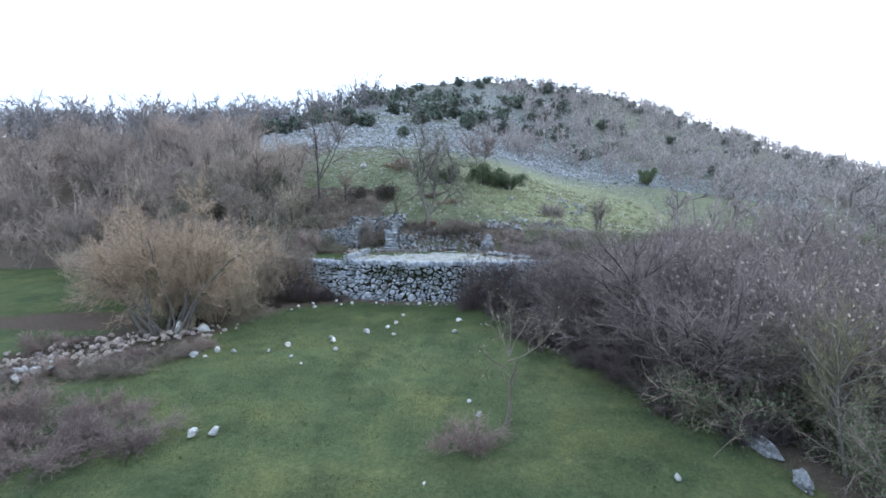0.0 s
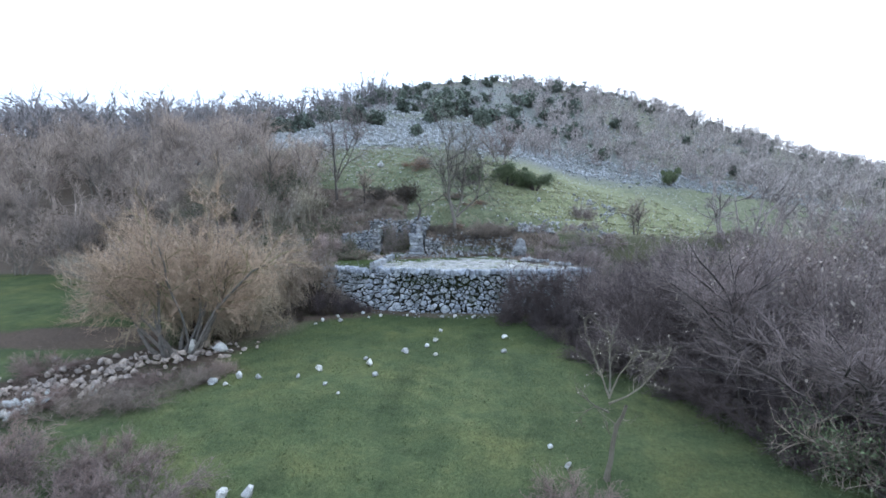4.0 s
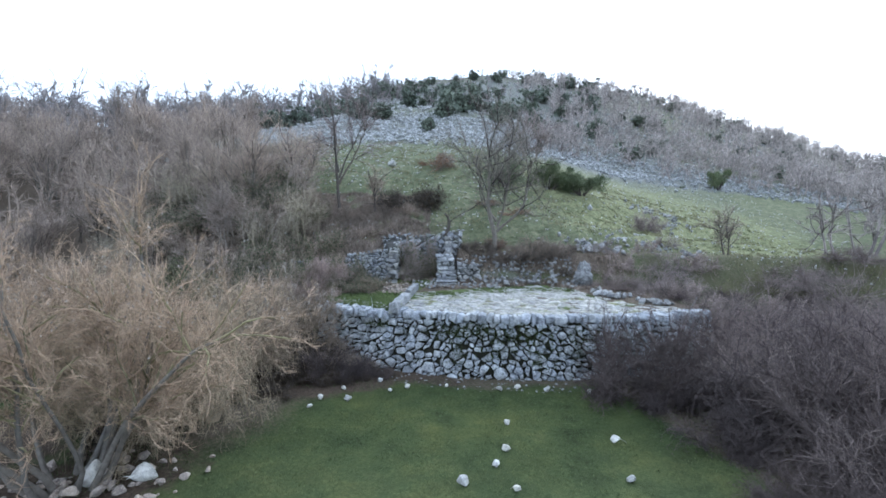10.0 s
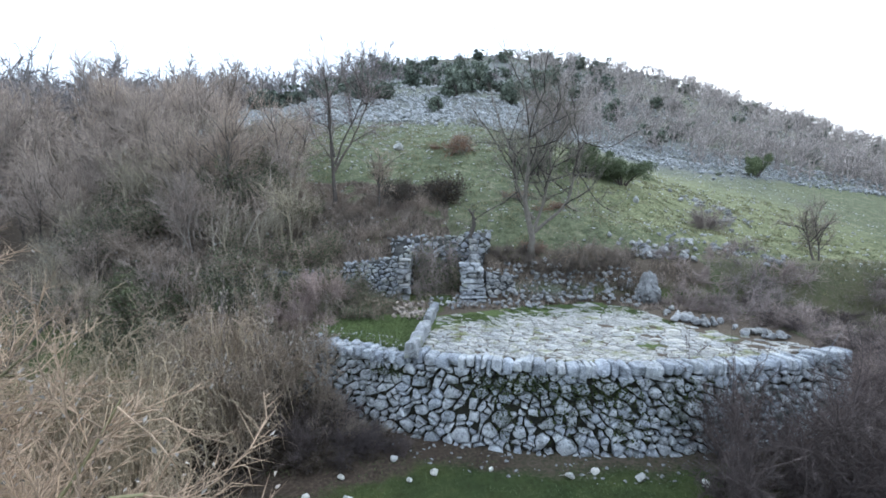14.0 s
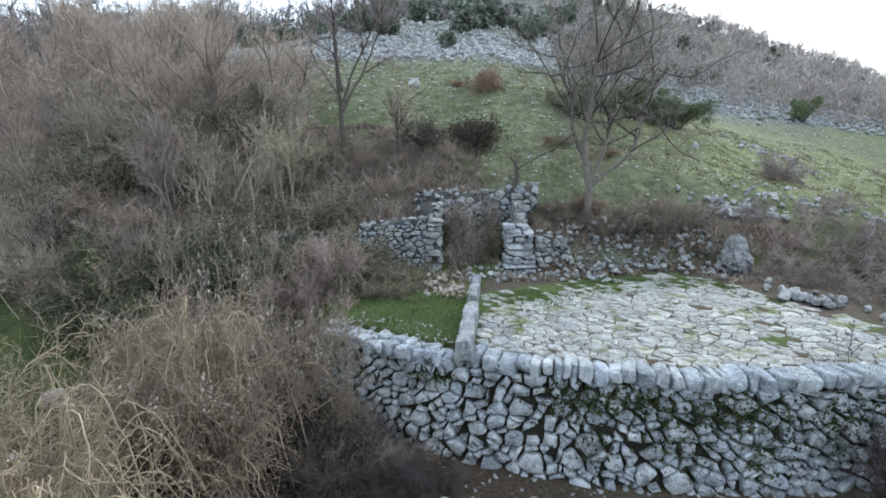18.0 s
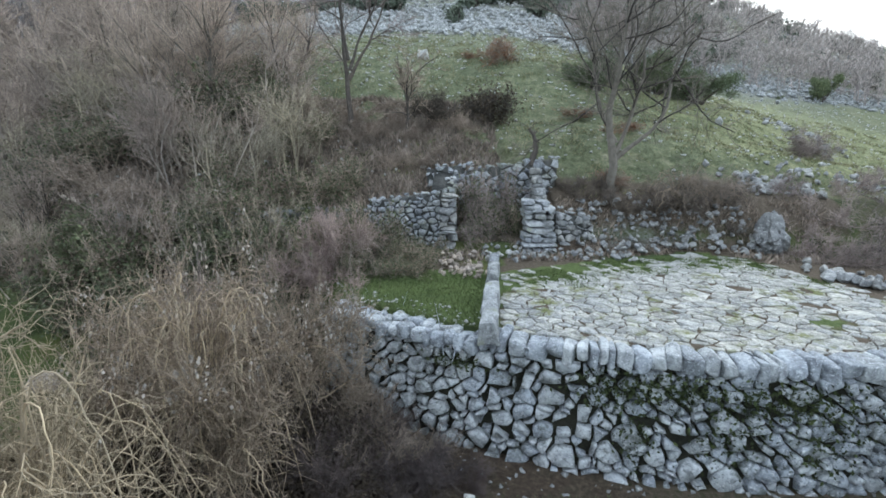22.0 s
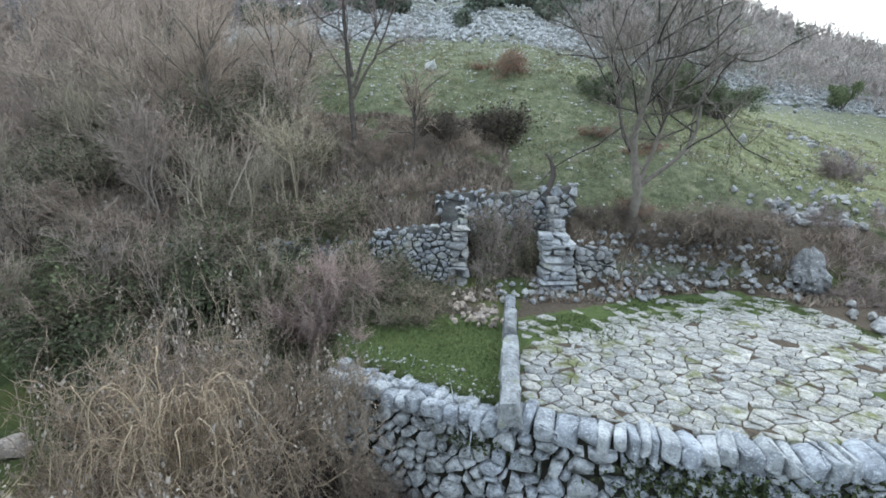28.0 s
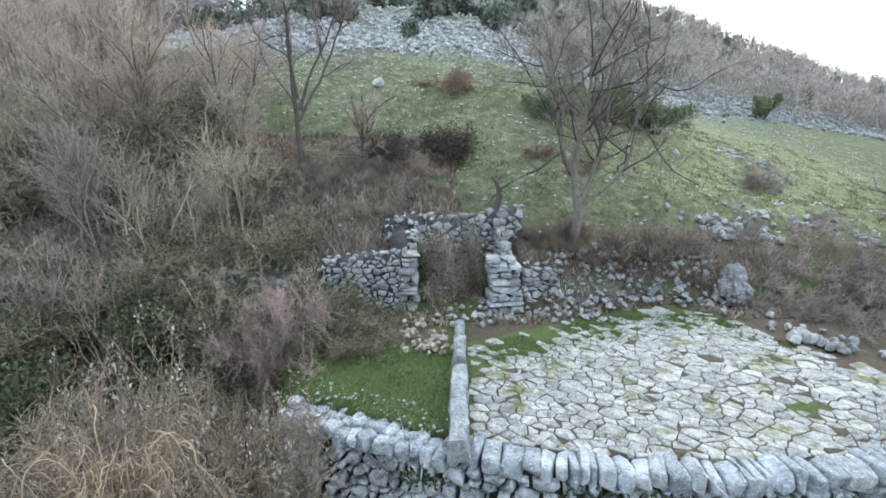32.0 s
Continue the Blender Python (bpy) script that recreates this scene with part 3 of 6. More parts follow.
def rock_mesh(seed, material, flat=0.7, rough=0.28, name="stone", fine=2):
    """A broken angular stone about one unit across."""
    key = (seed, material.name, flat, fine)
    if key in ROCKS:
        return ROCKS[key]
    rng = np.random.default_rng(1000 + seed)
    bm = bmesh.new()
    squash = np.array([rng.uniform(0.8, 1.15), rng.uniform(0.6, 0.95), flat * rng.uniform(0.8, 1.15)])
    for c in unit(rng.normal(0, 1, (9 if fine == 1 else 15, 3))) * rng.uniform(0.36, 0.56, (9 if fine == 1 else 15, 1)):
        bm.verts.new(c * squash)
    hull = bmesh.ops.convex_hull(bm, input=bm.verts[:])
    bmesh.ops.delete(bm, geom=[v for v in hull["geom_interior"] if isinstance(v, bmesh.types.BMVert)], context="VERTS")
    if fine > 1:
        bmesh.ops.bevel(bm, geom=bm.edges[:], offset=0.035, segments=1, affect="EDGES")
        for v in bm.verts:
            v.co *= 1 + rng.normal(0, 0.02)
    me = bpy.data.meshes.new(name)
    bm.to_mesh(me)
    bm.free()
    me.materials.append(material)
    ROCKS[key] = me
    return me


def drop_rock(name, material, x, y, size, seed, parent=None, sink=0.25, flat=0.7, z=None, stretch=(1, 1, 1)):
    rng = np.random.default_rng(7 * seed + 3)
    ob = new(name, rock_mesh(seed % 9, material, flat))
    zz = float(height(x, y)) if z is None else z
    m = Matrix.Translation((x, y, zz + size * flat * (0.5 - sink))) @ Euler((rng.uniform(-0.3, 0.3), rng.uniform(-0.3, 0.3), rng.uniform(0, 6.28))).to_matrix().to_4x4()
    ob.matrix_world = m @ Matrix.Diagonal((size * stretch[0], size * stretch[1], size * stretch[2], 1))
    if parent:
        ob.parent = parent
        ob.matrix_parent_inverse = parent.matrix_world.inverted()
    return ob


def crag(name, label, x, y, sx, sy, sz, seed, material, turn=0.0):
    """A ridged, pitted rock that stands out of the ground."""
    rng = np.random.default_rng(seed)
    bm = bmesh.new()
    bmesh.ops.create_icosphere(bm, subdivisions=4, radius=0.5)
    cuts, off = unit(rng.normal(0, 1, (7, 3))), rng.uniform(0.3, 0.45, 7)
    for v in bm.verts:
        c = np.array(v.co)
        for nrm, o in zip(cuts, off):
            e = c @ nrm - o
            if e > 0:
                c = c - nrm * e * 0.85
        p = Vector(c) * 5 + Vector((seed * 3.1, 0, 0))
        c = c * (1 + 0.3 * noise.noise(p * 0.6) - 0.34 * abs(noise.noise(p * Vector((1.4, 1.4, 0.5)))) - 0.12 * abs(noise.noise(p * 2.6)) + 0.05 * noise.noise(p * 5))
        taper = 1 - 0.55 * (c[2] + 0.5)
        v.co = (c[0] * sx * taper, c[1] * sy * taper, c[2] * sz)
    me = bpy.data.meshes.new(name)
    bm.to_mesh(me)
    bm.free()
    me.materials.append(material)
    ob = tagged(new(name, me), label, "boulder")
    ob.matrix_world = pose(x, y, float(height(x, y)) + sz * 0.32, 0, 0, turn)
    return ob


build_ground()


# ---------------------------------------------------------------- plants
def placed(x, y, size=1.0, turn=0.0, tall=1.0, sink=0.0):
    s = size if isinstance(size, tuple) else (size, size)
    return pose(x, y, float(height(x, y)) - sink, 0, 0, turn) @ Matrix.Diagonal((s[0], s[1], (s[0] + s[1]) / 2 * tall, 1))


def trunk_mesh(level, n, i, sides=8, name="trunk"):
    """One unbroken tapering stem: the i-th of n chains of a grown level."""
    p = np.concatenate([level[0][i:i + 1], level[1][i::n]])
    r = np.concatenate([level[2][i:i + 1], level[3][i::n]])
    r[0] *= 1.35
    ax = unit(np.gradient(p, axis=0))
    u = unit(np.cross(ax, [[0.3, 1.0, 0.1]]))
    v = np.cross(ax, u)
    ang = np.arange(sides) * 2 * np.pi / sides
    ring = u[:, None] * np.cos(ang)[None, :, None] + v[:, None] * np.sin(ang)[None, :, None]
    bumps = 1 + 0.12 * np.sin(3 * ang[None] + np.arange(len(p))[:, None] * 1.9)
    verts = (p[:, None] + ring * (r[:, None] * bumps)[..., None]).reshape(-1, 3)
    base = np.arange(len(p) - 1)[:, None] * sides
    k = np.arange(sides)
    kn = (k + 1) % sides
    me = mesh_from(verts, np.stack([base + k, base + kn, base + kn + sides, base + k + sides], -1).reshape(-1, 4), name)
    me.polygons.foreach_set("use_smooth", np.ones(len(me.polygons), bool))
    return me


def plant(name, label, category, levels, mats, at, group="", stems=0, extra=(), stem_name="trunk"):
    """A plant out of grown levels: each stem of the first level is a part, the rest make the crown.
    mats: bark, limbs, twigs."""
    ob = thing(name, (0, 0, 0), label, category, group)
    twigs = levels
    if stems:
        for i in range(stems):
            part(stem_name, trunk_mesh(levels[0], stems, i, 8 if stem_name == "trunk" else 4, stem_name), mats[0], ob)
        if stem_name == "trunk":
            crown = part("crown", twigwork(joined(levels[2:-1]) if len(levels) > 3 else None, levels[-1][:4]), mats[2], ob)
            part("limb_work", tubes(levels[1][:4], 4, "limb_work"), mats[1], crown, kind="stuff")
        else:
            part("crown", twigwork(joined(levels[1:-1]) if len(levels) > 2 else None, levels[-1][:4]), mats[2], ob)
    else:
        part("crown", tubes(joined(twigs), 3, "crown"), mats[2], ob)
    for pname, me, mat in extra:
        part(pname, me, mat, ob, kind="stuff")
    ob.matrix_world = at
    return ob


def again(ob, m):
    """A copy of a plant at a full placement m, size included."""
    s = ob.matrix_world.to_scale()
    return copy_thing(ob, m @ Matrix.Diagonal((1 / s.x, 1 / s.y, 1 / s.z, 1)))


def scatter(rng, levels, i, n, jitter):
    """Points strewn along a level's segments."""
    lv = levels[i]
    k = rng.integers(0, len(lv[0]), n)
    t = rng.random((n, 1))
    return lv[0][k] * (1 - t) + lv[1][k] * t + rng.normal(0, jitter, (n, 3))


def shrub_levels(seed, stems=9, tilt=1.25, fine=3400, mid=230, up=0.08, r=0.0042, twig=0.22, bare=0.15, limb=0.005):
    rng = np.random.default_rng(seed)
    return grow(seed, ring_stems(rng, stems, 0.25, tilt, 0.82, 2.2 * limb, 1.2 * limb, 5, 0.24, 0.05), [
        dict(count=mid, length=0.46, radius=limb, spread=0.75, up=up, pieces=3, wobble=0.36, low=bare),
        dict(count=fine, length=twig, radius=r, spread=0.85, up=up, pieces=1, wobble=0.25, low=0.05, taper=0.6)])


def shrub(seed, label, mat, at, group="", seeds=0, leaf=None, leaf_n=0, leaf_size=0.03, seed_size=0.02, name="shrub", **kw):
    lv = shrub_levels(seed, **kw)
    rng = np.random.default_rng(seed + 50)
    extra = []
    if seeds:
        p = scatter(rng, lv, 2, seeds * 3, 0.02)
        p = p[p[:, 2] > np.quantile(p[:, 2], 0.62)][:seeds]
        extra.append(("seed_head_spray", leaves(rng, p, seed_size, "seed_heads"), SEED))
    if leaf_n:
        extra.append(("foliage", leaves(rng, scatter(rng, lv, 2, leaf_n, 0.05), leaf_size, "foliage"), leaf))
    return plant(name, label, "shrub", lv, (mat, mat, mat), at, group, kw.get("stems", 9), extra=extra, stem_name="stem")


def tree_levels(seed, stems=1, tall=1.0, tilt=0.12, fine=1500, mid=220, big=26, r=0.0023, up=0.25, lean=0.55, rt=0.018):
    rng = np.random.default_rng(seed)
    return grow(seed, ring_stems(rng, stems, 0.035 * stems, tilt, 0.66 * tall, rt, rt * 0.45, 6, 0.10, 0.04), [
        dict(count=big, length=0.40 * tall, radius=rt * 0.42, spread=lean, up=up, pieces=4, wobble=0.2, low=0.28, lift=0.05),
        dict(count=mid, length=0.20 * tall, radius=max(rt * 0.2, r * 1.3), spread=0.55, up=up, pieces=3, wobble=0.22, low=0.1),
        dict(count=fine, length=0.12 * tall, radius=r, spread=0.65, up=up, pieces=1, wobble=0.25, low=0.05, taper=0.6)])


def bare_tree(seed, label, bark, twig, at, group="", seeds=0, **kw):
    lv = tree_levels(seed, **kw)
    extra = []
    if seeds:
        rng = np.random.default_rng(seed)
        extra.append(("seed_head_spray", leaves(rng, scatter(rng, lv, 3, seeds, 0.01), 0.012, "seed_heads"), SEED))
    return plant("bare_tree", label, "tree", lv, (bark, bark, twig), at, group, kw.get("stems", 1), extra=extra)


def evergreen(seed, label, leaf, at, clumps=26, n=2600, group="", size=0.045, tall=0.8, name="evergreen_bush", stems=7):
    rng = np.random.default_rng(seed)
    lv = grow(seed, ring_stems(rng, 7, 0.12, 0.9, 0.7, 0.03, 0.012, 4, 0.15, 0.05), [dict(count=60, length=0.35, radius=0.01, spread=0.5, up=0.1, pieces=2, low=0.3)])
    c = np.concatenate([lv[0][1][-7:], scatter(rng, lv, 1, clumps, 0.05)])
    c = c * (1.05, 1.05, tall / 0.75)
    k = rng.integers(0, len(c), n)
    off = unit(rng.normal(0, 1, (n, 3))) * (rng.random((n, 1)) ** 0.4) * rng.uniform(0.12, 0.26, (len(c), 1))[k] * (1, 1, 0.75)
    p = c[k] + off
    p[:, 2] = np.abs(p[:, 2])
    return plant(name, label, "bush", lv, (BARK_DARK, BARK_DARK, BARK_DARK), at, group, stems, stem_name="stem", extra=[("foliage", leaves(rng, p, size, "foliage"), leaf)])


R = np.random.default_rng(5)

# The many-stemmed tree beside the rubble wall.
rng = np.random.default_rng(31)
levels = grow(31, ring_stems(rng, 13, 0.55, 0.8, 3.9, 0.055, 0.02, 7, 0.14, 0.05), [
    dict(count=140, length=1.35, radius=0.019, spread=0.5, up=0.15, pieces=4, wobble=0.24, low=0.36),
    dict(count=1500, length=0.95, radius=0.0075, spread=0.6, up=0.1, pieces=4, wobble=0.32, low=0.1),
    dict(count=30000, length=0.28, radius=0.0036, spread=0.6, up=0.35, pieces=1, wobble=0.22, low=0.05)])
tips = scatter(rng, levels, 3, 9000, 0.02)
tips = tips[tips[:, 2] > np.quantile(tips[:, 2], 0.7)][:1500]
plant("hazel_tree", "many-stemmed leafless tree with ochre twigs over rubble stones", "tree", levels, (BARK, BARK_LICHEN, TWIG_OCHRE),
      pose(-7.3, 14.9, float(height(-7.3, 14.9)), 0, 0, 0) @ Matrix.Diagonal((0.98, 0.86, 1.03, 1)), stems=13, extra=[("seed_head_spray", leaves(rng, tips, 0.021, "seed_heads"), SEED)])
rng = np.random.default_rng(32)
levels = grow(32, ring_stems(rng, 9, 0.4, 0.8, 3.0, 0.06, 0.02, 6, 0.13, 0.03), [
    dict(count=80, length=1.4, radius=0.02, spread=0.45, up=0.15, pieces=4, wobble=0.2, low=0.2),
    dict(count=800, length=0.8, radius=0.0075, spread=0.5, up=0.18, pieces=3, wobble=0.2, low=0.1),
    dict(count=7000, length=0.38, radius=0.0045, spread=0.6, up=0.22, pieces=1, wobble=0.22, low=0.05)])
plant("hazel_tree", "smaller leafless tree with ochre twigs behind the rubble", "tree", levels, (BARK, BARK, TWIG_OCHRE),
      pose(-10.6, 18.6, float(height(-10.6, 18.6)), 0, 0, 40), stems=9)

# The tangle of old vines and brambles beside the wall's end: stems that rise, arch over and fall.
def tangle_levels(seed, stems, tilt, length, mid, fine, bare, twig):
    rng = np.random.default_rng(seed)
    return grow(seed, ring_stems(rng, stems, 0.45, tilt, length, 0.015, 0.007, 9, 0.26, -0.02), [
        dict(count=mid, length=0.85, radius=0.006, spread=0.85, up=0.0, pieces=6, wobble=0.42, low=bare, lift=-0.05),
        dict(count=fine, length=twig, radius=0.0046, spread=0.95, up=0.05, pieces=2, wobble=0.4, low=0.05, taper=0.6)])


def top_of(levels):
    return np.quantile(levels[-1][1][:, 2], 0.99)


rng = np.random.default_rng(33)
levels = tangle_levels(33, 20, 1.0, 2.5, 700, 8500, 0.6, 0.22)
peak = top_of(levels)
tips = scatter(rng, levels, 2, 16000, 0.02)
tips = tips[tips[:, 2] + 0.35 * np.hypot(tips[:, 0], tips[:, 1]) > 0.8 * peak][:110]
tips = (tips[:, None] + rng.normal(0, 0.045, (len(tips), 9, 3))).reshape(-1, 3)
thicket = plant("bramble_thicket", "dense dome of dry vines with pale seed heads at the wall", "thicket", levels, (TWIG_PALE, TWIG_DRY, TWIG_DRY),
      pose(-5.6, 19.95, float(height(-5.6, 19.95)), 0, 0, 0) @ Matrix.Diagonal((0.75, 0.75, 2.75 / peak, 1)), stems=20,
      stem_name="stem", extra=[("seed_head_spray", leaves(rng, tips, 0.019, "seed_heads", wide=1.0), SEED)])
for x, y, a, w, z in ((-5.05, 20.35, 140, 0.55, 2.5), (-6.35, 20.0, 250, 0.55, 2.45)):
    again(thicket, pose(x, y, float(height(x, y)), 0, 0, a) @ Matrix.Diagonal((w, w, z / peak, 1)))


def vine_heap(seed, label, x, y, spread, peak, n, r0, mats, shoots, tips, facing=None, group=""):
    """A heap of arching vines: the thick ones are parts, their shoots one tangle."""
    rng = np.random.default_rng(seed)
    levels = branch(rng, arches(rng, n, spread, peak, r0, facing), [
        dict(count=shoots, length=0.5, radius=r0 * 0.5, spread=0.6, up=-0.1, pieces=6, wobble=0.4, low=0.05, lift=-0.06),
        dict(count=tips, length=0.2, radius=r0 * 0.28, spread=0.8, up=0.0, pieces=1, wobble=0.3, low=0.0)])
    ob = thing("vine_tangle", (0, 0, 0), label, "vines", group)
    for k in range(n):
        part("vine", trunk_mesh(levels[0], n, k, 4, "vine"), mats[0], ob)
    part("tangle", twigwork(joined(levels[1:2]), levels[2][:4], "tangle"), mats[1], ob, kind="stuff")
    ob.matrix_world = pose(x, y, float(height(x, y)))
    return ob


vine_heap(38, "pale curling vines arching over the thicket", -5.75, 19.75, 1.05, 2.4, 110, 0.0095, (TWIG_PALE, TWIG_DRY), 700, 3600, -1.5)
vine_heap(39, "grey-brown vines sprawling down to the bare soil", -5.4, 19.4, 1.0, 1.2, 40, 0.0085, (TWIG_PALE, TWIG_DRY), 260, 900, -1.3)
vine_heap(40, "straw-coloured vines looping through the brambles", -5.95, 17.15, 1.15, 2.7, 120, 0.009, (TWIG_PALE, TWIG_STRAW), 500, 2600, -0.8)

levels = tangle_levels(36, 22, 0.75, 2.9, 900, 8500, 0.25, 0.3)
high = top_of(levels)
tangle = plant("bramble_thicket", "straw-coloured tangle of dry brambles beside the meadow", "thicket", levels, (TWIG_PALE, TWIG_STRAW, TWIG_STRAW),
      pose(-6.15, 17.0, float(height(-6.15, 17.0)), 0, 0, 0) @ Matrix.Diagonal((0.62, 0.62, 3.2 / high, 1)), stems=22, stem_name="stem")
for x, y, a, w, z in ((-7.2, 16.1, 90, 0.7, 3.4), (-7.8, 17.3, 200, 0.7, 2.6), (-6.3, 16.3, 150, 0.5, 2.3), (-6.6, 17.9, 20, 0.5, 1.8)):
    again(tangle, pose(x, y, float(height(x, y)), 0, 0, a) @ Matrix.Diagonal((w, w, z / high, 1)))
# Dark-leaved brush added under and inside the vines as a stand-in for their shade.
shade = shrub(79, "low brush coloured dark as the shade beneath the vines", TWIG_MAUVE, placed(-5.3, 19.3, 0.75, 0, 0.7), group="dark undergrowth", leaf=LEAF_DEAD, leaf_n=4200, leaf_size=0.034, fine=2000)
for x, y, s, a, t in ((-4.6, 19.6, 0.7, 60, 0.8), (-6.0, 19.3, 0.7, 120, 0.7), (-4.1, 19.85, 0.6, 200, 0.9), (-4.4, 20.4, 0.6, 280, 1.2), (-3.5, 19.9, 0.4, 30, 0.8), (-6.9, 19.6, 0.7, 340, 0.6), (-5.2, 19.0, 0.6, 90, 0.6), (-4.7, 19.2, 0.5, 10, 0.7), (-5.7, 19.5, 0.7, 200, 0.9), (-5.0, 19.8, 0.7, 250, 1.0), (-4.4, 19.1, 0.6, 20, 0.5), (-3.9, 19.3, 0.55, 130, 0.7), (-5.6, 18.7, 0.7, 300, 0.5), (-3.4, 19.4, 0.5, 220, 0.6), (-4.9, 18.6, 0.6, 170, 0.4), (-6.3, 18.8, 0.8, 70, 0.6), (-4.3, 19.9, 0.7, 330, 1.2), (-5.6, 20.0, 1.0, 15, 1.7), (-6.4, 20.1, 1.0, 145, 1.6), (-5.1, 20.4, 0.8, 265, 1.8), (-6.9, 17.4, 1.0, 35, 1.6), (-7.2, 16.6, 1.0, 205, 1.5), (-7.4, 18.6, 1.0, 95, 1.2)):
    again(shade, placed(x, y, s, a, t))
stalks = shrub(78, "thin dry stalks with white woolly seed heads", TWIG_GREY, placed(-6.45, 20.7, 0.75, 0, 3.9), stems=5, fine=900, mid=110, seeds=260)
again(stalks, placed(-5.9, 21.2, 0.6, 90, 3.6))

# Small bare tree standing in the meadow: one upright trunk, five limbs fanning from its head.
rng = np.random.default_rng(34)
levels = grow(34, (np.array([[0, 0, -0.1], [0, 0, 1.42], [0.01, 0, 1.5], [0, 0.01, 1.38], [0, 0, 1.3], [0, 0, 1.15]]),
                   np.array([[0.03, 0, 1.0], [-0.45, 0.2, 1.0], [0.12, 0.3, 1.0], [0.5, -0.1, 1.0], [1.0, 0.15, 0.42], [-0.9, -0.3, 0.6]]),
                   np.array([1.65, 1.0, 1.15, 1.05, 1.15, 0.75]), np.array([0.05, 0.017, 0.019, 0.017, 0.018, 0.014]), np.array([0.026, 0.006, 0.006, 0.006, 0.006, 0.006]), 7, 0.13, 0.06), [
    dict(count=30, length=0.5, radius=0.0075, spread=0.6, up=0.3, pieces=5, wobble=0.22, low=0.3),
    dict(count=170, length=0.28, radius=0.0048, spread=0.6, up=0.3, pieces=3, wobble=0.25, low=0.1),
    dict(count=900, length=0.11, radius=0.0032, spread=0.7, up=0.2, pieces=2, wobble=0.25, low=0.1)])
tips = scatter(rng, levels, 3, 60, 0.02)
lone = plant("bare_tree", "small lichen-grey bare tree standing in the meadow", "tree", levels, (BARK_LONE, BARK_LONE, BARK_LONE),
             placed(3.02, 8.73), stems=6, extra=[("seed_head_spray", leaves(rng, tips, 0.022, "seed_heads"), SEED)])
for ob in lone.children:
    if ob.name.startswith("trunk") and min(v.co.z for v in ob.data.vertices) > 0.5:
        ob.name = "limb"

# Low dry shrubs in the meadow.
low = shrub(41, "low dry grey-brown shrub in the meadow grass", TWIG_RUSSET, placed(2.16, 7.9, 0.75, 20, 1.0), group="low meadow shrubs", fine=6500, mid=420, r=0.003, twig=0.14)
for x, y, s, a in ((-4.35, 7.9, 1.05, 50), (-5.5, 7.6, 1.05, 120), (-6.6, 8.3, 1.1, 200), (-5.3, 9.0, 0.85, 280), (-7.6, 9.2, 1.0, 10)):
    again(low, placed(x, y, s, a, 0.85))
for x, y, k, a in ((-7.0, 12.6, 0.6, 35), (-8.6, 11.3, 0.8, 100), (-9.9, 13.4, 0.9, 290), (-5.5, 13.4, 0.45, 10)):
    again(low, placed(x, y, k, a, 0.8))
low2 = shrub(42, "low brown dry brush beside the rubble stones", TWIG_BROWN, placed(-6.6, 11.6, 0.9, 0, 0.75), group="low brown brush", fine=3000, mid=260, r=0.0034, twig=0.16)
for x, y, s, a in ((-5.9, 12.6, 0.75, 90), (-7.4, 10.9, 0.9, 160), (-5.2, 13.2, 0.6, 220), (-9.2, 10.4, 1.0, 33), (-8.6, 9.6, 1.0, 250)):
    again(low2, placed(x, y, s, a, 0.75))

# The thicket along the meadow's far edge: grey and mauve leafless shrubs.
grey_a = shrub(43, "dense leafless grey shrub in the hedge bank", TWIG_HEDGE, placed(7.2, 15.6, 2.9, 0, 1.15), group="grey hedge shrubs", fine=13000, mid=680, r=0.0015, twig=0.105, limb=0.0028)
bare_tree(60, "thin lichen-green bare tree at the foot of the hedge bank", BARK, BARK_LICHEN, placed(8.6, 6.9, 3.0, 0, 1.0), fine=900, mid=160, tilt=0.3, r=0.0014, rt=0.012)
grey_b = shrub(44, "leafless grey shrub with pale seed heads on top", TWIG_GREY, placed(9.6, 13.2, 3.2, 40, 1.4), group="grey hedge shrubs", fine=12000, mid=620, r=0.0015, twig=0.105, limb=0.0028, seeds=520, seed_size=0.015)
mauve = shrub(45, "dark mauve-brown leafless shrub against the wall", TWIG_MAUVE, placed(3.8, 18.75, 1.75, 0, 1.55), group="mauve shrubs", fine=9000, tilt=1.4, mid=480, r=0.0023, twig=0.12, limb=0.004)
for x, y, s, a, t in ((6.0, 18.2, 2.3, 70, 1.1), (8.3, 18.0, 2.8, 130, 1.1), (8.4, 13.6, 2.5, 200, 1.1), (9.4, 15.6, 3.0, 310, 1.15), (11.5, 17.5, 3.0, 15, 1.1), (10.5, 20.5, 2.6, 99, 1.1), (8.2, 21.8, 1.9, 44, 1.0), (9.6, 24.0, 2.0, 160, 0.9), (12.3, 22.5, 2.4, 260, 1.0), (12.5, 26.0, 2.2, 300, 0.9), (11.2, 24.3, 1.9, 210, 0.9), (13.6, 24.2, 2.2, 30, 0.9), (10.6, 22.4, 2.0, 10, 0.9), (14.6, 21.5, 2.6, 140, 1.0), (14.0, 26.4, 1.8, 77, 0.9), (15.6, 25.0, 2.0, 190, 0.9), (16.8, 27.2, 2.0, 250, 0.9), (12.2, 24.2, 1.6, 40, 0.9)):
    again(grey_a, placed(x, y, s, a, 1.2 * t if y < 19 else (0.75 if y < 23 else 0.45) * t))
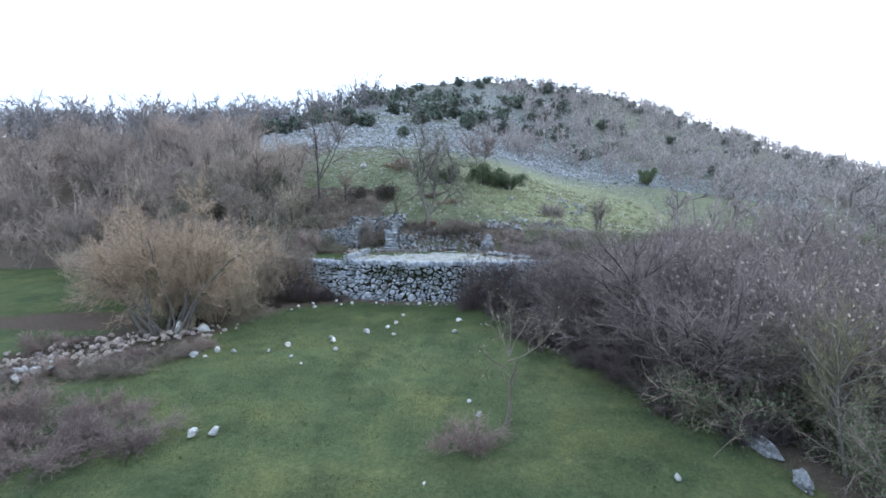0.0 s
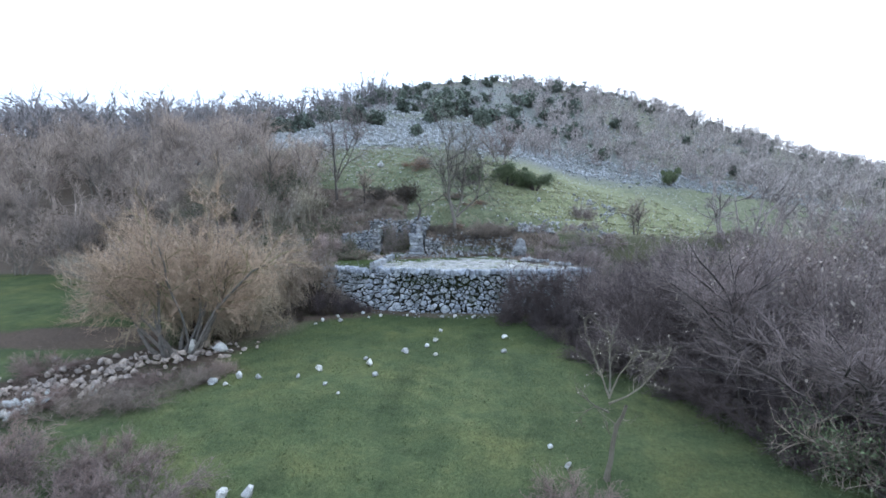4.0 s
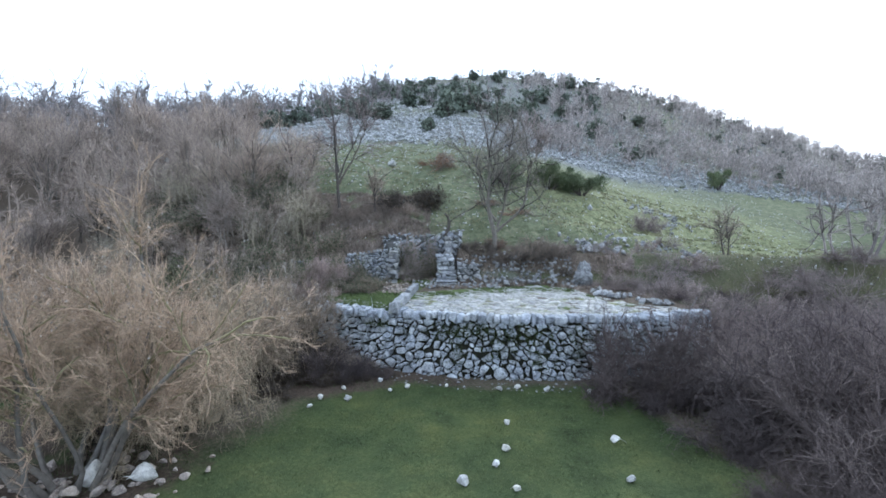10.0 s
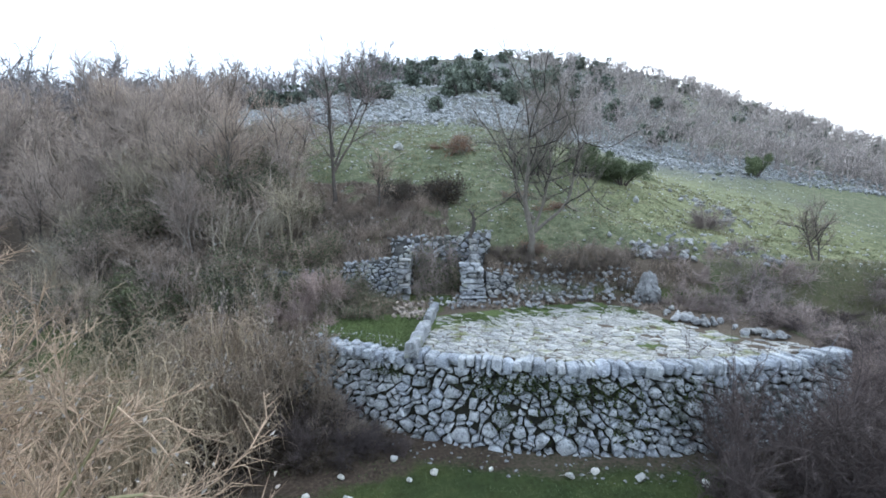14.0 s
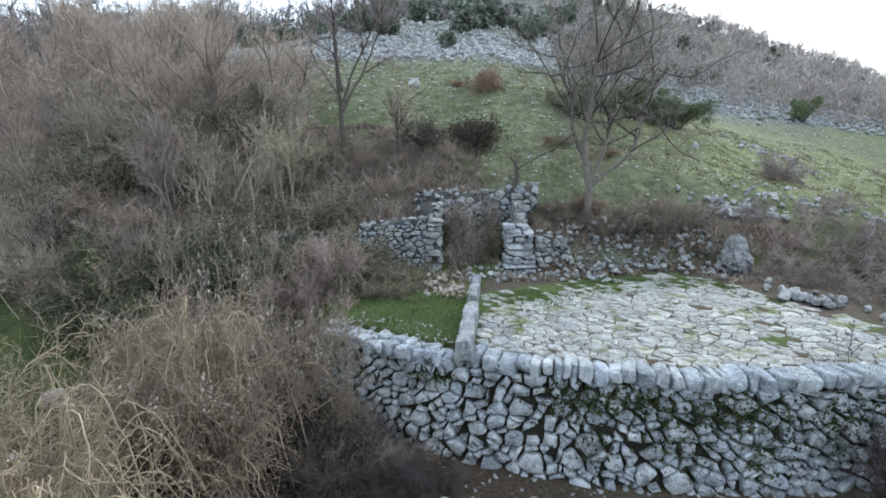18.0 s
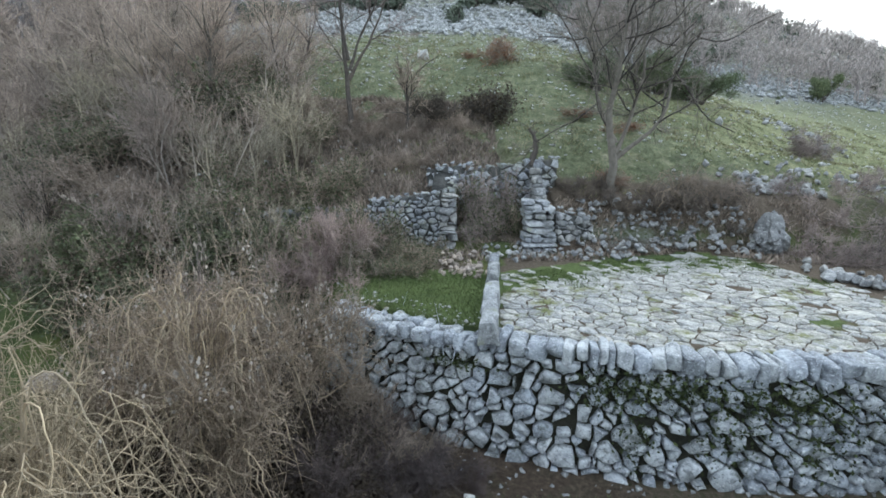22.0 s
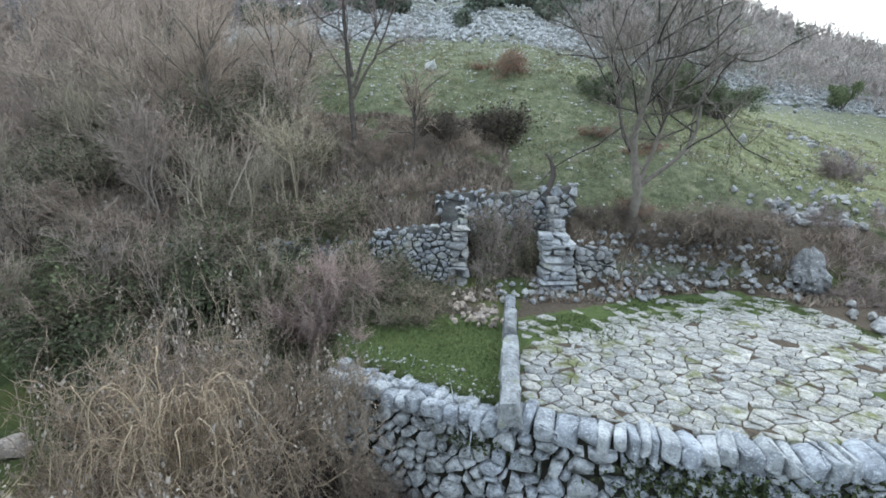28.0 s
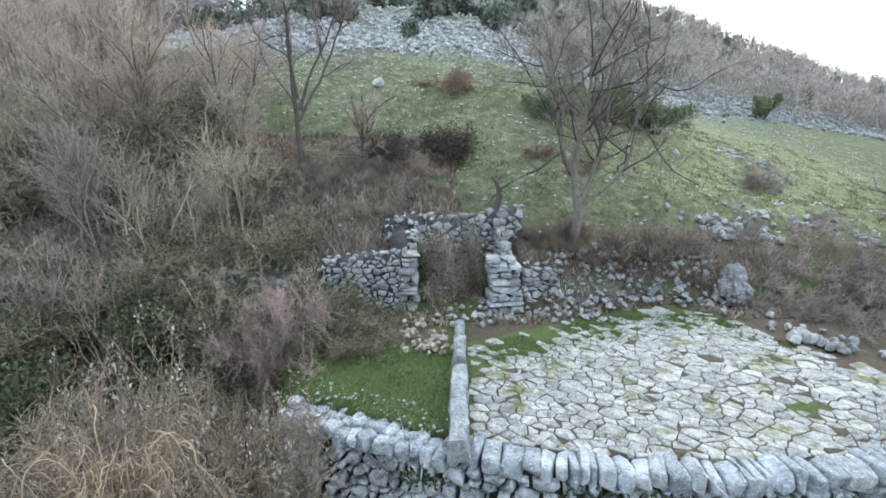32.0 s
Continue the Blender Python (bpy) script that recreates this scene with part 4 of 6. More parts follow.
for x, y, s, a, t in ((9.2, 10.6, 2.7, 160, 1.1), (11.2, 11.0, 3.0, 240, 1.1), (12.6, 13.8, 3.2, 20, 1.1), (11.0, 8.2, 2.8, 77, 1.1), (13.0, 9.2, 3.0, 111, 1.1), (10.6, 6.0, 2.5, 190, 1.0), (8.6, 12.4, 2.6, 60, 1.25), (10.4, 14.6, 3.0, 130, 1.25), (9.9, 9.4, 2.6, 280, 1.25), (14.5, 16.5, 3.3, 170, 1.1)):
    again(grey_b, placed(x, y, s, a, 1.3 * t))
# Dark mauve shrubs; those inside the hedge stand in for its shadowed base.
for x, y, s, a, t in ((4.9, 19.1, 1.6, 60, 1.6), (5.0, 17.2, 1.4, 120, 0.9), (5.2, 15.2, 1.5, 180, 0.95), (5.7, 13.2, 1.5, 240, 0.9), (6.6, 11.6, 1.4, 300, 0.9), (7.0, 10.0, 1.3, 30, 0.9), (4.4, 16.2, 1.1, 75, 0.9), (4.3, 18.2, 1.2, 10, 0.9), (6.4, 16.2, 1.7, 200, 1.0), (7.6, 8.7, 1.2, 140, 0.8), (8.0, 7.6, 1.1, 220, 0.8), (5.0, 14.2, 1.2, 310, 0.8), (6.2, 17.6, 2.2, 95, 1.2), (6.5, 14.4, 2.1, 15, 1.4), (7.4, 12.6, 2.1, 185, 1.5), (8.3, 11.0, 2.1, 275, 1.5), (7.7, 14.8, 2.4, 35, 1.4), (9.0, 12.2, 2.4, 145, 1.5), (9.6, 10.0, 2.3, 225, 1.5), (8.4, 16.6, 2.4, 315, 1.3), (10.2, 8.4, 2.1, 55, 1.4), (7.6, 10.2, 1.6, 5, 1.2)):
    again(mauve, placed(x, y, s, a, t))
for x, y, k, a, t in ((6.7, 20.6, 1.0, 20, 0.8), (7.7, 21.4, 1.2, 110, 0.8), (8.9, 22.5, 1.2, 200, 0.75), (7.3, 23.0, 0.9, 290, 0.7), (9.9, 23.4, 1.2, 45, 0.7), (6.4, 22.2, 0.7, 150, 0.7), (8.3, 24.5, 0.9, 240, 0.65), (10.3, 25.0, 1.0, 330, 0.6), (11.4, 24.0, 1.3, 80, 0.7), (12.8, 25.2, 1.2, 10, 0.7), (7.0, 24.6, 0.6, 75, 0.7)):
    again(mauve, placed(x, y, k, a, t))
ivy = shrub(46, "grey-green ivy-clad shrub in the hedge bank", TWIG_BROWN, placed(8.1, 9.3, 1.9, 0, 1.25), leaf=LEAF_EVER, leaf_n=8000, leaf_size=0.013, fine=2600, twig=0.14, r=0.0025)
again(ivy, placed(9.7, 8.1, 1.9, 80, 1.3))
again(ivy, placed(9.0, 6.6, 1.5, 200, 1.2))
hedge_tree = bare_tree(61, "leaning bare dark tree in the hedge bank", BARK_DARK, TWIG_HEDGE, placed(7.0, 10.6, 4.6, 0, 0.85), "hedge trees", stems=2, tilt=0.5, big=30, lean=0.6, r=0.0013, fine=3600, mid=420, rt=0.014)
for x, y, s, a in ((13.2, 15.4, 4.6, 210),):
    again(hedge_tree, placed(x, y, s, a, 0.9))

# Dark brush at the wall's foot and end.
brush = shrub(47, "dark brown bare brush growing at the wall's foot", TWIG_BROWN, placed(-4.2, 20.35, 1.0, 0, 1.0), group="wall-foot brush", fine=2000, r=0.006, twig=0.2)
for x, y, s, a, t in ((-4.9, 20.9, 1.1, 90, 1.1), (-3.5, 20.05, 0.75, 200, 1.0), (-5.6, 20.9, 0.9, 10, 1.5), (-3.85, 20.35, 0.6, 60, 1.7), (-3.2, 19.95, 0.4, 150, 1.2), (-3.95, 20.0, 0.7, 15, 1.7)):
    again(brush, placed(x, y, s, a, t))

# Mauve brush; its dark copies under the bramble dome also imitate the dome's shade.
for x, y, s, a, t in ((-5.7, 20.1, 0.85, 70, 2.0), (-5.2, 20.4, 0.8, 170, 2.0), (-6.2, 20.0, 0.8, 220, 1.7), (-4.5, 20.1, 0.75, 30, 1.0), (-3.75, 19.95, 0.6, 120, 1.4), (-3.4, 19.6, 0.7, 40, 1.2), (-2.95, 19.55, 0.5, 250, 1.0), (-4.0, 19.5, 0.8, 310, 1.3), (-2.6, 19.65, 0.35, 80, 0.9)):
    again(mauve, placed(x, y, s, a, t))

# Shrubs on the terrace and round the ruin.
dome = shrub(48, "round purple-brown bramble shrub on the terrace", TWIG_PURPLE, placed(-4.85, 23.2, 1.0, 0, 1.5), fine=11000, tilt=1.45, mid=520, r=0.0036, twig=0.15)
vine_heap(84, "grey arching stems hanging from the round bramble", -4.7, 23.15, 0.7, 0.75, 40, 0.007, (TWIG_ASH, TWIG_BROWN), 200, 900, -1.57)
terrace_brush = shrub(49, "grey-green tangled brush beside the ruined hut", TWIG_BROWN, placed(-4.2, 23.9, 0.9, 0, 1.3), group="ruin brush", leaf=LEAF_IVY, leaf_n=3200, leaf_size=0.026, fine=1500, r=0.0062, limb=0.007)
for x, y, s, a, t in ((-4.9, 23.6, 1.0, 60, 1.3), (-4.3, 22.9, 0.7, 210, 0.9), (-3.6, 23.2, 0.7, 140, 0.85), (-4.6, 24.4, 0.9, 250, 1.2), (-5.2, 22.8, 0.9, 33, 0.9), (-3.3, 24.1, 0.55, 200, 0.9), (-1.3, 25.6, 0.7, 80, 1.5), (-2.3, 25.7, 0.7, 180, 1.6), (-6.2, 22.6, 1.3, 190, 1.0), (-7.4, 22.2, 1.5, 250, 1.0), (-6.4, 24.2, 1.3, 310, 1.1), (-5.3, 25.6, 1.1, 75, 0.9), (-7.6, 25.4, 1.3, 160, 1.1), (-9.8, 24.4, 1.5, 99, 1.0), (-6.6, 20.9, 1.2, 222, 1.1)):
    again(terrace_brush, placed(x, y, s, a, t))
for k in range(30):
    y = R.uniform(24.6, 31)
    x = -5.7 - 0.32 * max(0.0, y - 27) - R.uniform(0, 8)
    again(terrace_brush if k % 3 else brush, placed(x, y, R.uniform(1.2, 1.8), R.uniform(0, 360), R.uniform(0.6, 0.9)))
sapling = bare_tree(72, "clump of thin leafless olive-grey saplings on the slope", TWIG_OLIVE, TWIG_OLIVE, placed(-6.6, 26.6, 2.8, 0, 1.0), "sapling clumps", stems=6, tilt=0.3, fine=900, mid=170, big=26, lean=0.4, rt=0.0085, r=0.0017)
sapling_b = bare_tree(73, "clump of thin leafless brown saplings on the slope", TWIG_ASH, TWIG_WOOD, placed(-8.4, 25.8, 3.0, 0, 1.0), "sapling clumps", stems=5, tilt=0.35, fine=900, mid=170, big=26, lean=0.42, rt=0.0085, r=0.0017)
for k in range(40):
    y = R.uniform(24.2, 33)
    x = -6.2 - 0.32 * max(0.0, y - 26.5) - R.uniform(0, 1) ** 1.2 * 11
    again(sapling if k % 2 else sapling_b, placed(x, y, R.uniform(1.7, 2.5) if y < 28 else R.uniform(2.2, 3.2), R.uniform(0, 360), R.uniform(0.8, 1.1)))
ivy_bank = shrub(83, "dark ivy-covered brush along the old field wall", TWIG_BANK, placed(-5.6, 24.3, 1.2, 0, 1.1), group="ivy brush", leaf=LEAF_IVY, leaf_n=9500, leaf_size=0.028, fine=1200, r=0.005, limb=0.007)
for x, y, k, a, t in ((-6.4, 24.6, 1.1, 60, 1.1), (-7.3, 24.5, 1.2, 130, 1.0), (-8.3, 24.8, 1.2, 200, 1.0), (-9.4, 24.7, 1.3, 270, 1.0), (-5.9, 23.2, 0.9, 330, 0.9), (-7.0, 23.3, 1.0, 20, 0.8), (-8.4, 23.4, 1.0, 95, 0.8), (-10.6, 25.0, 1.3, 180, 1.0), (-5.0, 24.5, 0.7, 240, 1.2), (-6.4, 22.7, 1.0, 15, 0.8), (-7.7, 22.5, 1.1, 105, 0.8), (-9.0, 23.2, 1.3, 195, 0.9), (-10.2, 23.8, 1.3, 285, 0.9), (-5.5, 23.9, 0.8, 345, 1.0)):
    again(ivy_bank, placed(x, y, k, a, t))
corner_brush = shrub(85, "bare grey brush at the terrace's upper corner", TWIG_GREY, placed(5.4, 24.4, 0.8, 0, 0.9), group="corner brush", tilt=1.4, fine=1100, r=0.006, mid=150, limb=0.007)
bank_brush = shrub(50, "dry brown brush hanging over the terrace bank", TWIG_BANK, placed(2.4, 25.5, 0.85, 0, 0.9), group="bank brush", tilt=1.4, fine=1900, r=0.0068, limb=0.008)
for x, y, s, a, t in ((1.3, 25.3, 0.6, 40, 0.8), (3.3, 25.6, 0.9, 100, 0.8), (3.7, 25.0, 0.6, 300, 0.8), (5.2, 25.0, 0.95, 160, 0.8), (5.8, 23.9, 0.9, 220, 0.8), (6.6, 22.6, 1.0, 280, 0.9), (0.4, 25.6, 0.5, 10, 0.8), (7.6, 24.2, 1.2, 55, 0.9), (6.9, 21.3, 0.9, 66, 0.9), (5.9, 26.6, 0.7, 77, 0.7), (1.9, 25.3, 0.75, 200, 1.0), (2.9, 25.3, 0.8, 250, 1.0), (4.9, 24.2, 0.85, 20, 1.0), (6.0, 25.2, 1.1, 140, 1.0), (7.2, 26.2, 1.0, 300, 0.9), (8.6, 25.6, 1.2, 10, 0.9), (0.9, 25.5, 0.8, 120, 0.9), (3.9, 25.7, 0.9, 30, 0.9), (5.3, 25.9, 0.8, 250, 0.9), (0.2, 25.9, 0.7, 20, 0.9), (1.0, 26.0, 0.5, 33, 1.3), (8.4, 27.0, 0.9, 45, 0.8), (6.5, 24.2, 1.3, 15, 0.9), (7.5, 25.2, 1.4, 100, 0.9), (8.6, 24.0, 1.5, 190, 0.8), (9.3, 25.7, 1.4, 250, 0.8), (6.1, 23.2, 1.1, 305, 0.9), (7.0, 22.3, 1.3, 70, 0.9), (8.1, 22.9, 1.4, 130, 0.9), (9.2, 21.6, 1.6, 220, 0.9), (10.4, 24.4, 1.6, 340, 0.8)):
    again(corner_brush if x > 4.5 else bank_brush, placed(x, y, s * (0.8 if x > 4.5 else 0.7), a, t))

shrub(74, "grey-green shrub filling the ruined doorway", TWIG_GREY, placed(-1.85, 25.45, 0.95, 0, 1.75), leaf=LEAF_IVY, leaf_n=2600, leaf_size=0.022, fine=4200)
bare_tree(75, "leaning bare stunted tree below the grass slope", BARK_DARK, TWIG_BROWN, placed(10.9, 26.6, 2.2, 0, 1.0), stems=2, tilt=0.6, fine=900)

# Bushes on the slope.
shrub(51, "dark brown round shrub on the grassy slope", BARK_DARK, placed(-1.6, 29.0, (1.25, 1.0), 0, 1.1), leaf=LEAF_DEAD, leaf_n=2400, leaf_size=0.035)
shrub(52, "dark brown shrub on the grassy slope", BARK_DARK, placed(-3.1, 28.9, 1.0, 70, 1.0), leaf=LEAF_DEAD, leaf_n=1400, leaf_size=0.03)
shrub(53, "rust-red dry-leaved shrub high on the slope", TWIG_BROWN, placed(-0.8, 32.9, 0.85, 0, 0.95), leaf=LEAF_RUST, leaf_n=1500, leaf_size=0.035)
shrub(54, "grey thorny shrub alone on the grass slope", TWIG_GREY, placed(9.1, 30.2, 1.0, 0, 1.15))
shrub(55, "rust-brown dry ferns at the tree's foot", TWIG_BROWN, placed(1.2, 26.2, 0.6, 0, 0.7), leaf=LEAF_RUST, leaf_n=700, leaf_size=0.04)
ferns = shrub(80, "rust-brown dry ferns on the grass slope", TWIG_BROWN, placed(1.2, 29.3, 0.8, 0, 0.4), group="dry ferns", leaf=LEAF_RUST, leaf_n=1300, leaf_size=0.035, fine=900)
for x, y, k, a in ((2.5, 29.0, 0.7, 70), (1.9, 28.2, 0.5, 150), (-1.6, 33.4, 0.7, 210)):
    again(ferns, placed(x, y, k, a, 0.45))
vine_heap(81, "brown dry bracken hanging over the terrace bank", 2.6, 25.45, 0.9, 0.75, 60, 0.008, (TWIG_DRY, TWIG_BROWN), 300, 1400, -1.57, "hanging bracken")
vine_heap(82, "brown dry bracken hanging over the terrace bank", 3.5, 25.5, 0.8, 0.6, 40, 0.008, (TWIG_BROWN, TWIG_BROWN), 200, 1000, -1.57, "hanging bracken")
evergreen(56, "dark green spreading evergreen bush on the grass slope", LEAF_EVER, placed(4.9, 32.7, 1.75, 0, 0.95), n=22000, clumps=70, size=0.018, group="slope evergreens")
evergreen(57, "dark green spreading evergreen bush on the grass slope", LEAF_EVER, placed(6.7, 33.0, 1.6, 80, 0.85), n=20000, clumps=60, size=0.018, group="slope evergreens")
evergreen(76, "low dark green evergreen bush behind the forked tree", LEAF_EVER, placed(2.4, 31.6, 1.5, 10, 0.95), n=12000, clumps=46, size=0.02, group="slope evergreens")
evergreen(58, "small dark evergreen bush high on the slope", LEAF_EVER, placed(19.45, 46.9, 0.42, 0, 0.9), n=900)
evergreen(59, "dark upright juniper at the edge of the far wood", LEAF_EVER, placed(23.1, 48.0, 1.5, 40, 1.5), n=6000, size=0.03)

for k in range(26):
    again(low2 if k % 3 else brush, placed(R.uniform(-6.2, -2.2), R.uniform(26.6, 28.5), R.uniform(0.35, 0.65), R.uniform(0, 360), R.uniform(0.7, 1.1)))

# Trees on the slope above the ruin.
fork = (np.array([[0, 0, -0.3], [-0.02, 0.0, 0.7], [0.0, 0.0, 0.85], [-0.03, 0.0, 1.1]]), np.array([[-0.1, 0, 1.0], [1.0, 0.0, 0.8], [0.35, 0.3, 1.0], [-0.75, -0.1, 1.0]]), np.array([4.4, 3.4, 3.6, 3.2]), np.array([0.115, 0.055, 0.05, 0.045]), np.array([0.016, 0.014, 0.014, 0.014]), 10, 0.15, 0.07)
levels = grow(62, fork, [
    dict(count=46, length=2.1, radius=0.02, spread=0.75, up=0.05, pieces=7, wobble=0.2, low=0.25, lift=0.08),
    dict(count=560, length=0.95, radius=0.008, spread=0.5, up=0.25, pieces=4, wobble=0.2, low=0.12, lift=0.03),
    dict(count=5200, length=0.38, radius=0.0038, spread=0.5, up=0.25, pieces=1, wobble=0.2, low=0.05)])
plant("bare_tree", "bare forked tree with wide airy crown above the ruin", "tree", levels, (BARK, BARK_DARK, BARK), placed(1.25, 26.0), stems=4)
plant("stump", "small twisted dark stump on the ruined wall", "stump", grow(64, (np.array([[0, 0, -0.1]]), np.array([[0.3, 0, 1.0]]), np.array([0.95]), np.array([0.085]), np.array([0.03]), 5, 0.3, 0.05), [
    dict(count=7, length=0.32, radius=0.016, spread=0.7, up=0.2, pieces=3, wobble=0.3, low=0.2), dict(count=16, length=0.16, radius=0.006, spread=0.6, pieces=1), dict(count=16, length=0.1, radius=0.004, spread=0.6, pieces=1)]),
    (BARK_DARK, BARK_DARK, BARK_DARK), pose(-0.74, 26.1, 3.8), stems=1)
fork = (np.array([[0, 0, -0.2], [0.0, 0.0, 1.25], [0.02, 0.0, 1.5], [-0.01, 0.0, 1.75]]), np.array([[-0.12, 0, 1.0], [0.62, 0.0, 1.0], [0.2, 0.25, 1.0], [-0.6, -0.1, 1.0]]), np.array([4.5, 3.0, 2.9, 2.6]), np.array([0.085, 0.045, 0.04, 0.04]), np.array([0.014, 0.012, 0.012, 0.012]), 8, 0.13, 0.06)
levels = grow(63, fork, [
    dict(count=26, length=1.5, radius=0.017, spread=0.6, up=0.15, pieces=6, wobble=0.2, low=0.35, lift=0.06),
    dict(count=320, length=0.8, radius=0.008, spread=0.5, up=0.2, pieces=4, wobble=0.2, low=0.12, lift=0.03),
    dict(count=2600, length=0.32, radius=0.004, spread=0.5, up=0.2, pieces=1, wobble=0.2, low=0.05)])
plant("bare_tree", "slender forked bare tree on the slope above the ruin", "tree", levels, (BARK_DARK, BARK_DARK, TWIG_GREY), placed(-5.35, 28.0), stems=4)
bare_tree(64, "thin bare sapling on the slope above the ruin", BARK_DARK, TWIG_BROWN, placed(-3.9, 27.9, 2.6, 0, 1.0), fine=600, tilt=0.4, lean=0.85, up=0.1, big=16, mid=120)
bare_tree(65, "bare grey tree high on the stony slope", BARK, TWIG_GREY, placed(5.4, 39.9, 4.6, 0, 1.0), stems=2, tilt=0.3)

# Leafless wood on the slope.
wood_a = bare_tree(66, "leafless grey-brown woodland tree on the slope", BARK, TWIG_WOOD, placed(-9.2, 28.3, 3.8, 0, 1.0), "woodland trees", fine=1700, mid=240, r=0.0014, rt=0.015, lean=0.42, up=0.4)
wood_b = bare_tree(67, "leafless many-stemmed woodland tree on the slope", BARK, TWIG_WOOD, placed(-12.0, 29.4, 4.0, 0, 1.0), "woodland trees", fine=1500, mid=230, stems=4, tilt=0.22, r=0.0014, rt=0.011, lean=0.4, up=0.4)
wood_c = bare_tree(68, "leafless thin woodland tree on the slope", BARK_DARK, TWIG_WOOD, placed(-7.6, 30.4, 3.8, 0, 1.0), "woodland trees", fine=1500, mid=220, stems=3, tilt=0.18, r=0.0014, rt=0.01, lean=0.38, up=0.4)
woods = (wood_a, wood_b, wood_c)
count = 0
while count < 56:
    y = R.uniform(25.2, 44)
    x = R.uniform(-30, -5.5)
    if x > -6.6 - 0.62 * (y - 26) + 4.5 * (R.random() < 0.06):
        continue
    again(woods[count % 3], placed(x, y, R.uniform(2.4, 3.5) if y < 34 else R.uniform(3.4, 4.8), R.uniform(0, 360), R.uniform(0.85, 1.15)))
    count += 1


def far_wood(name, label, count, area, keep, mat, size, seed, segs, r=0.0056):
    """A far wood as one mesh: small grown trees strewn over a stretch of the hill."""
    rng = np.random.default_rng(seed)
    forms = []
    for k in range(5):
        lv = tree_levels(200 + seed + k, stems=1 + k % 3, tilt=0.3, fine=segs, mid=segs // 6, big=11, r=r, rt=0.02, lean=0.95, up=0.12)
        forms.append((joined(lv[:3]), lv[3][:4]))
    x0, x1, y0, y1 = area
    out = []
    while len(out) < count:
        x, y = rng.uniform(x0, x1), rng.uniform(y0, y1)
        if not keep(x, y):
            continue
        s = size * rng.uniform(0.7, 1.25)
        a = rng.uniform(0, 6.28)
        rot = np.array([[np.cos(a), np.sin(a), 0], [-np.sin(a), np.cos(a), 0], [0, 0, 1]]) * s
        at = np.array([x, y, float(height(x, y))])
        out.append([(p0 @ rot + at, p1 @ rot + at, r0 * s, r1 * s) for p0, p1, r0, r1 in forms[len(out) % 5]])
    me = twigwork(*[[np.concatenate([o[j][i] for o in out]) for i in range(4)] for j in range(2)], name)
    me.materials.append(mat)
    return tagged(new(name, me), label, "woodland", kind="stuff")


far_wood("far_wood", "leafless brown woodland covering the far slope", 330, (-75, -9, 42, 104), lambda x, y: x < -20 - 0.1 * (y - 42) or y > 78, TWIG_FAR_HAZE, 6.0, 1, 170)
far_wood("near_wood", "leafless mauve-grey woodland on the lower slope", 120, (-40, -9, 29, 47), lambda x, y: x < -9.5 - 0.55 * (y - 26), TWIG_WOOD, 3.8, 6, 420, 0.0026)
far_wood("ridge_wood", "leafless woodland along the falling ridge", 850, (8, 100, 50, 122), lambda x, y: x > 15 + max(0, 0.1 * (70 - y)) and (y > 60 or x > 26), TWIG_HAZED, 3.9, 2, 110, 0.0042)
far_wood("summit_scrub", "leafless scrub on the rocky hilltop", 220, (-30, 30, 60, 116), lambda x, y: True, TWIG_FAR_HAZE, 2.4, 3, 90)
far_wood("slope_wood", "leafless trees above the stony slope, coloured pale as in haze", 130, (8, 60, 49, 62), lambda x, y: x > 8 + 0.6 * max(0.0, 53 - y), TWIG_HAZED, 2.9, 5, 240, 0.0038)
far_wood("valley_wood", "leafless woodland beyond the hedge bank", 70, (15, 56, 16, 47), lambda x, y: x > 1.0 * (y - 14) + 1, TWIG_FAR_HAZE, 4.4, 4, 200)

# Evergreens over the hilltop.
juniper = evergreen(70, "dark evergreen shrub on the rocky hilltop", LEAF_JUNIPER, placed(-8.7, 58.5, 2.2, 0, 0.8), n=800, size=0.075, group="hilltop evergreens", stems=0)
for k in range(140):
    y = R.uniform(56, 112)
    x = R.uniform(-26, 34) if k % 4 else R.uniform(30, 76)
    again(juniper, placed(x, y, R.uniform(1.3, 2.9), R.uniform(0, 360), R.uniform(0.7, 1.1)))
for x, y, s, t in ((-1.6, 49.3, 1.3, 1.2), (46.6, 119, 3.2, 1.1), (43, 118, 2.4, 1.0), (35, 117, 2.2, 1.1), (38, 118, 2.0, 1.0), (28, 116, 2.1, 1.0), (55, 119, 3.0, 1.0), (58, 118, 2.6, 0.9), (61, 117, 3.2, 0.9), (66, 116, 2.6, 1.0), (72, 115, 2.4, 0.9), (-35, 109, 1.6, 2.2), (-41, 101, 2.3, 0.9)):
    again(juniper, placed(x, y, s, 33 * s, t))


# ---------------------------------------------------------------- stonework
def clip_poly(poly, p, q, wp=0.0, wq=0.0):
    """The side of poly nearer to p than to q, by weighted distance: heavier points take more room."""
    nx, ny = q[0] - p[0], q[1] - p[1]
    c = nx * (p[0] + q[0]) / 2 + ny * (p[1] + q[1]) / 2 + (wp - wq) / 2
    return within(poly, nx, ny, c)


def within(poly, nx, ny, c):
    """The part of poly where nx * u + ny * v is at most c."""
    out = []
    for i in range(len(poly)):
        a, b = poly[i], poly[(i + 1) % len(poly)]
        da, db = nx * a[0] + ny * a[1] - c, nx * b[0] + ny * b[1] - c
        if da <= 0:
            out.append(a)
        if da * db < 0:
            t = da / (da - db)
            out.append((a[0] + (b[0] - a[0]) * t, a[1] + (b[1] - a[1]) * t))
    return out


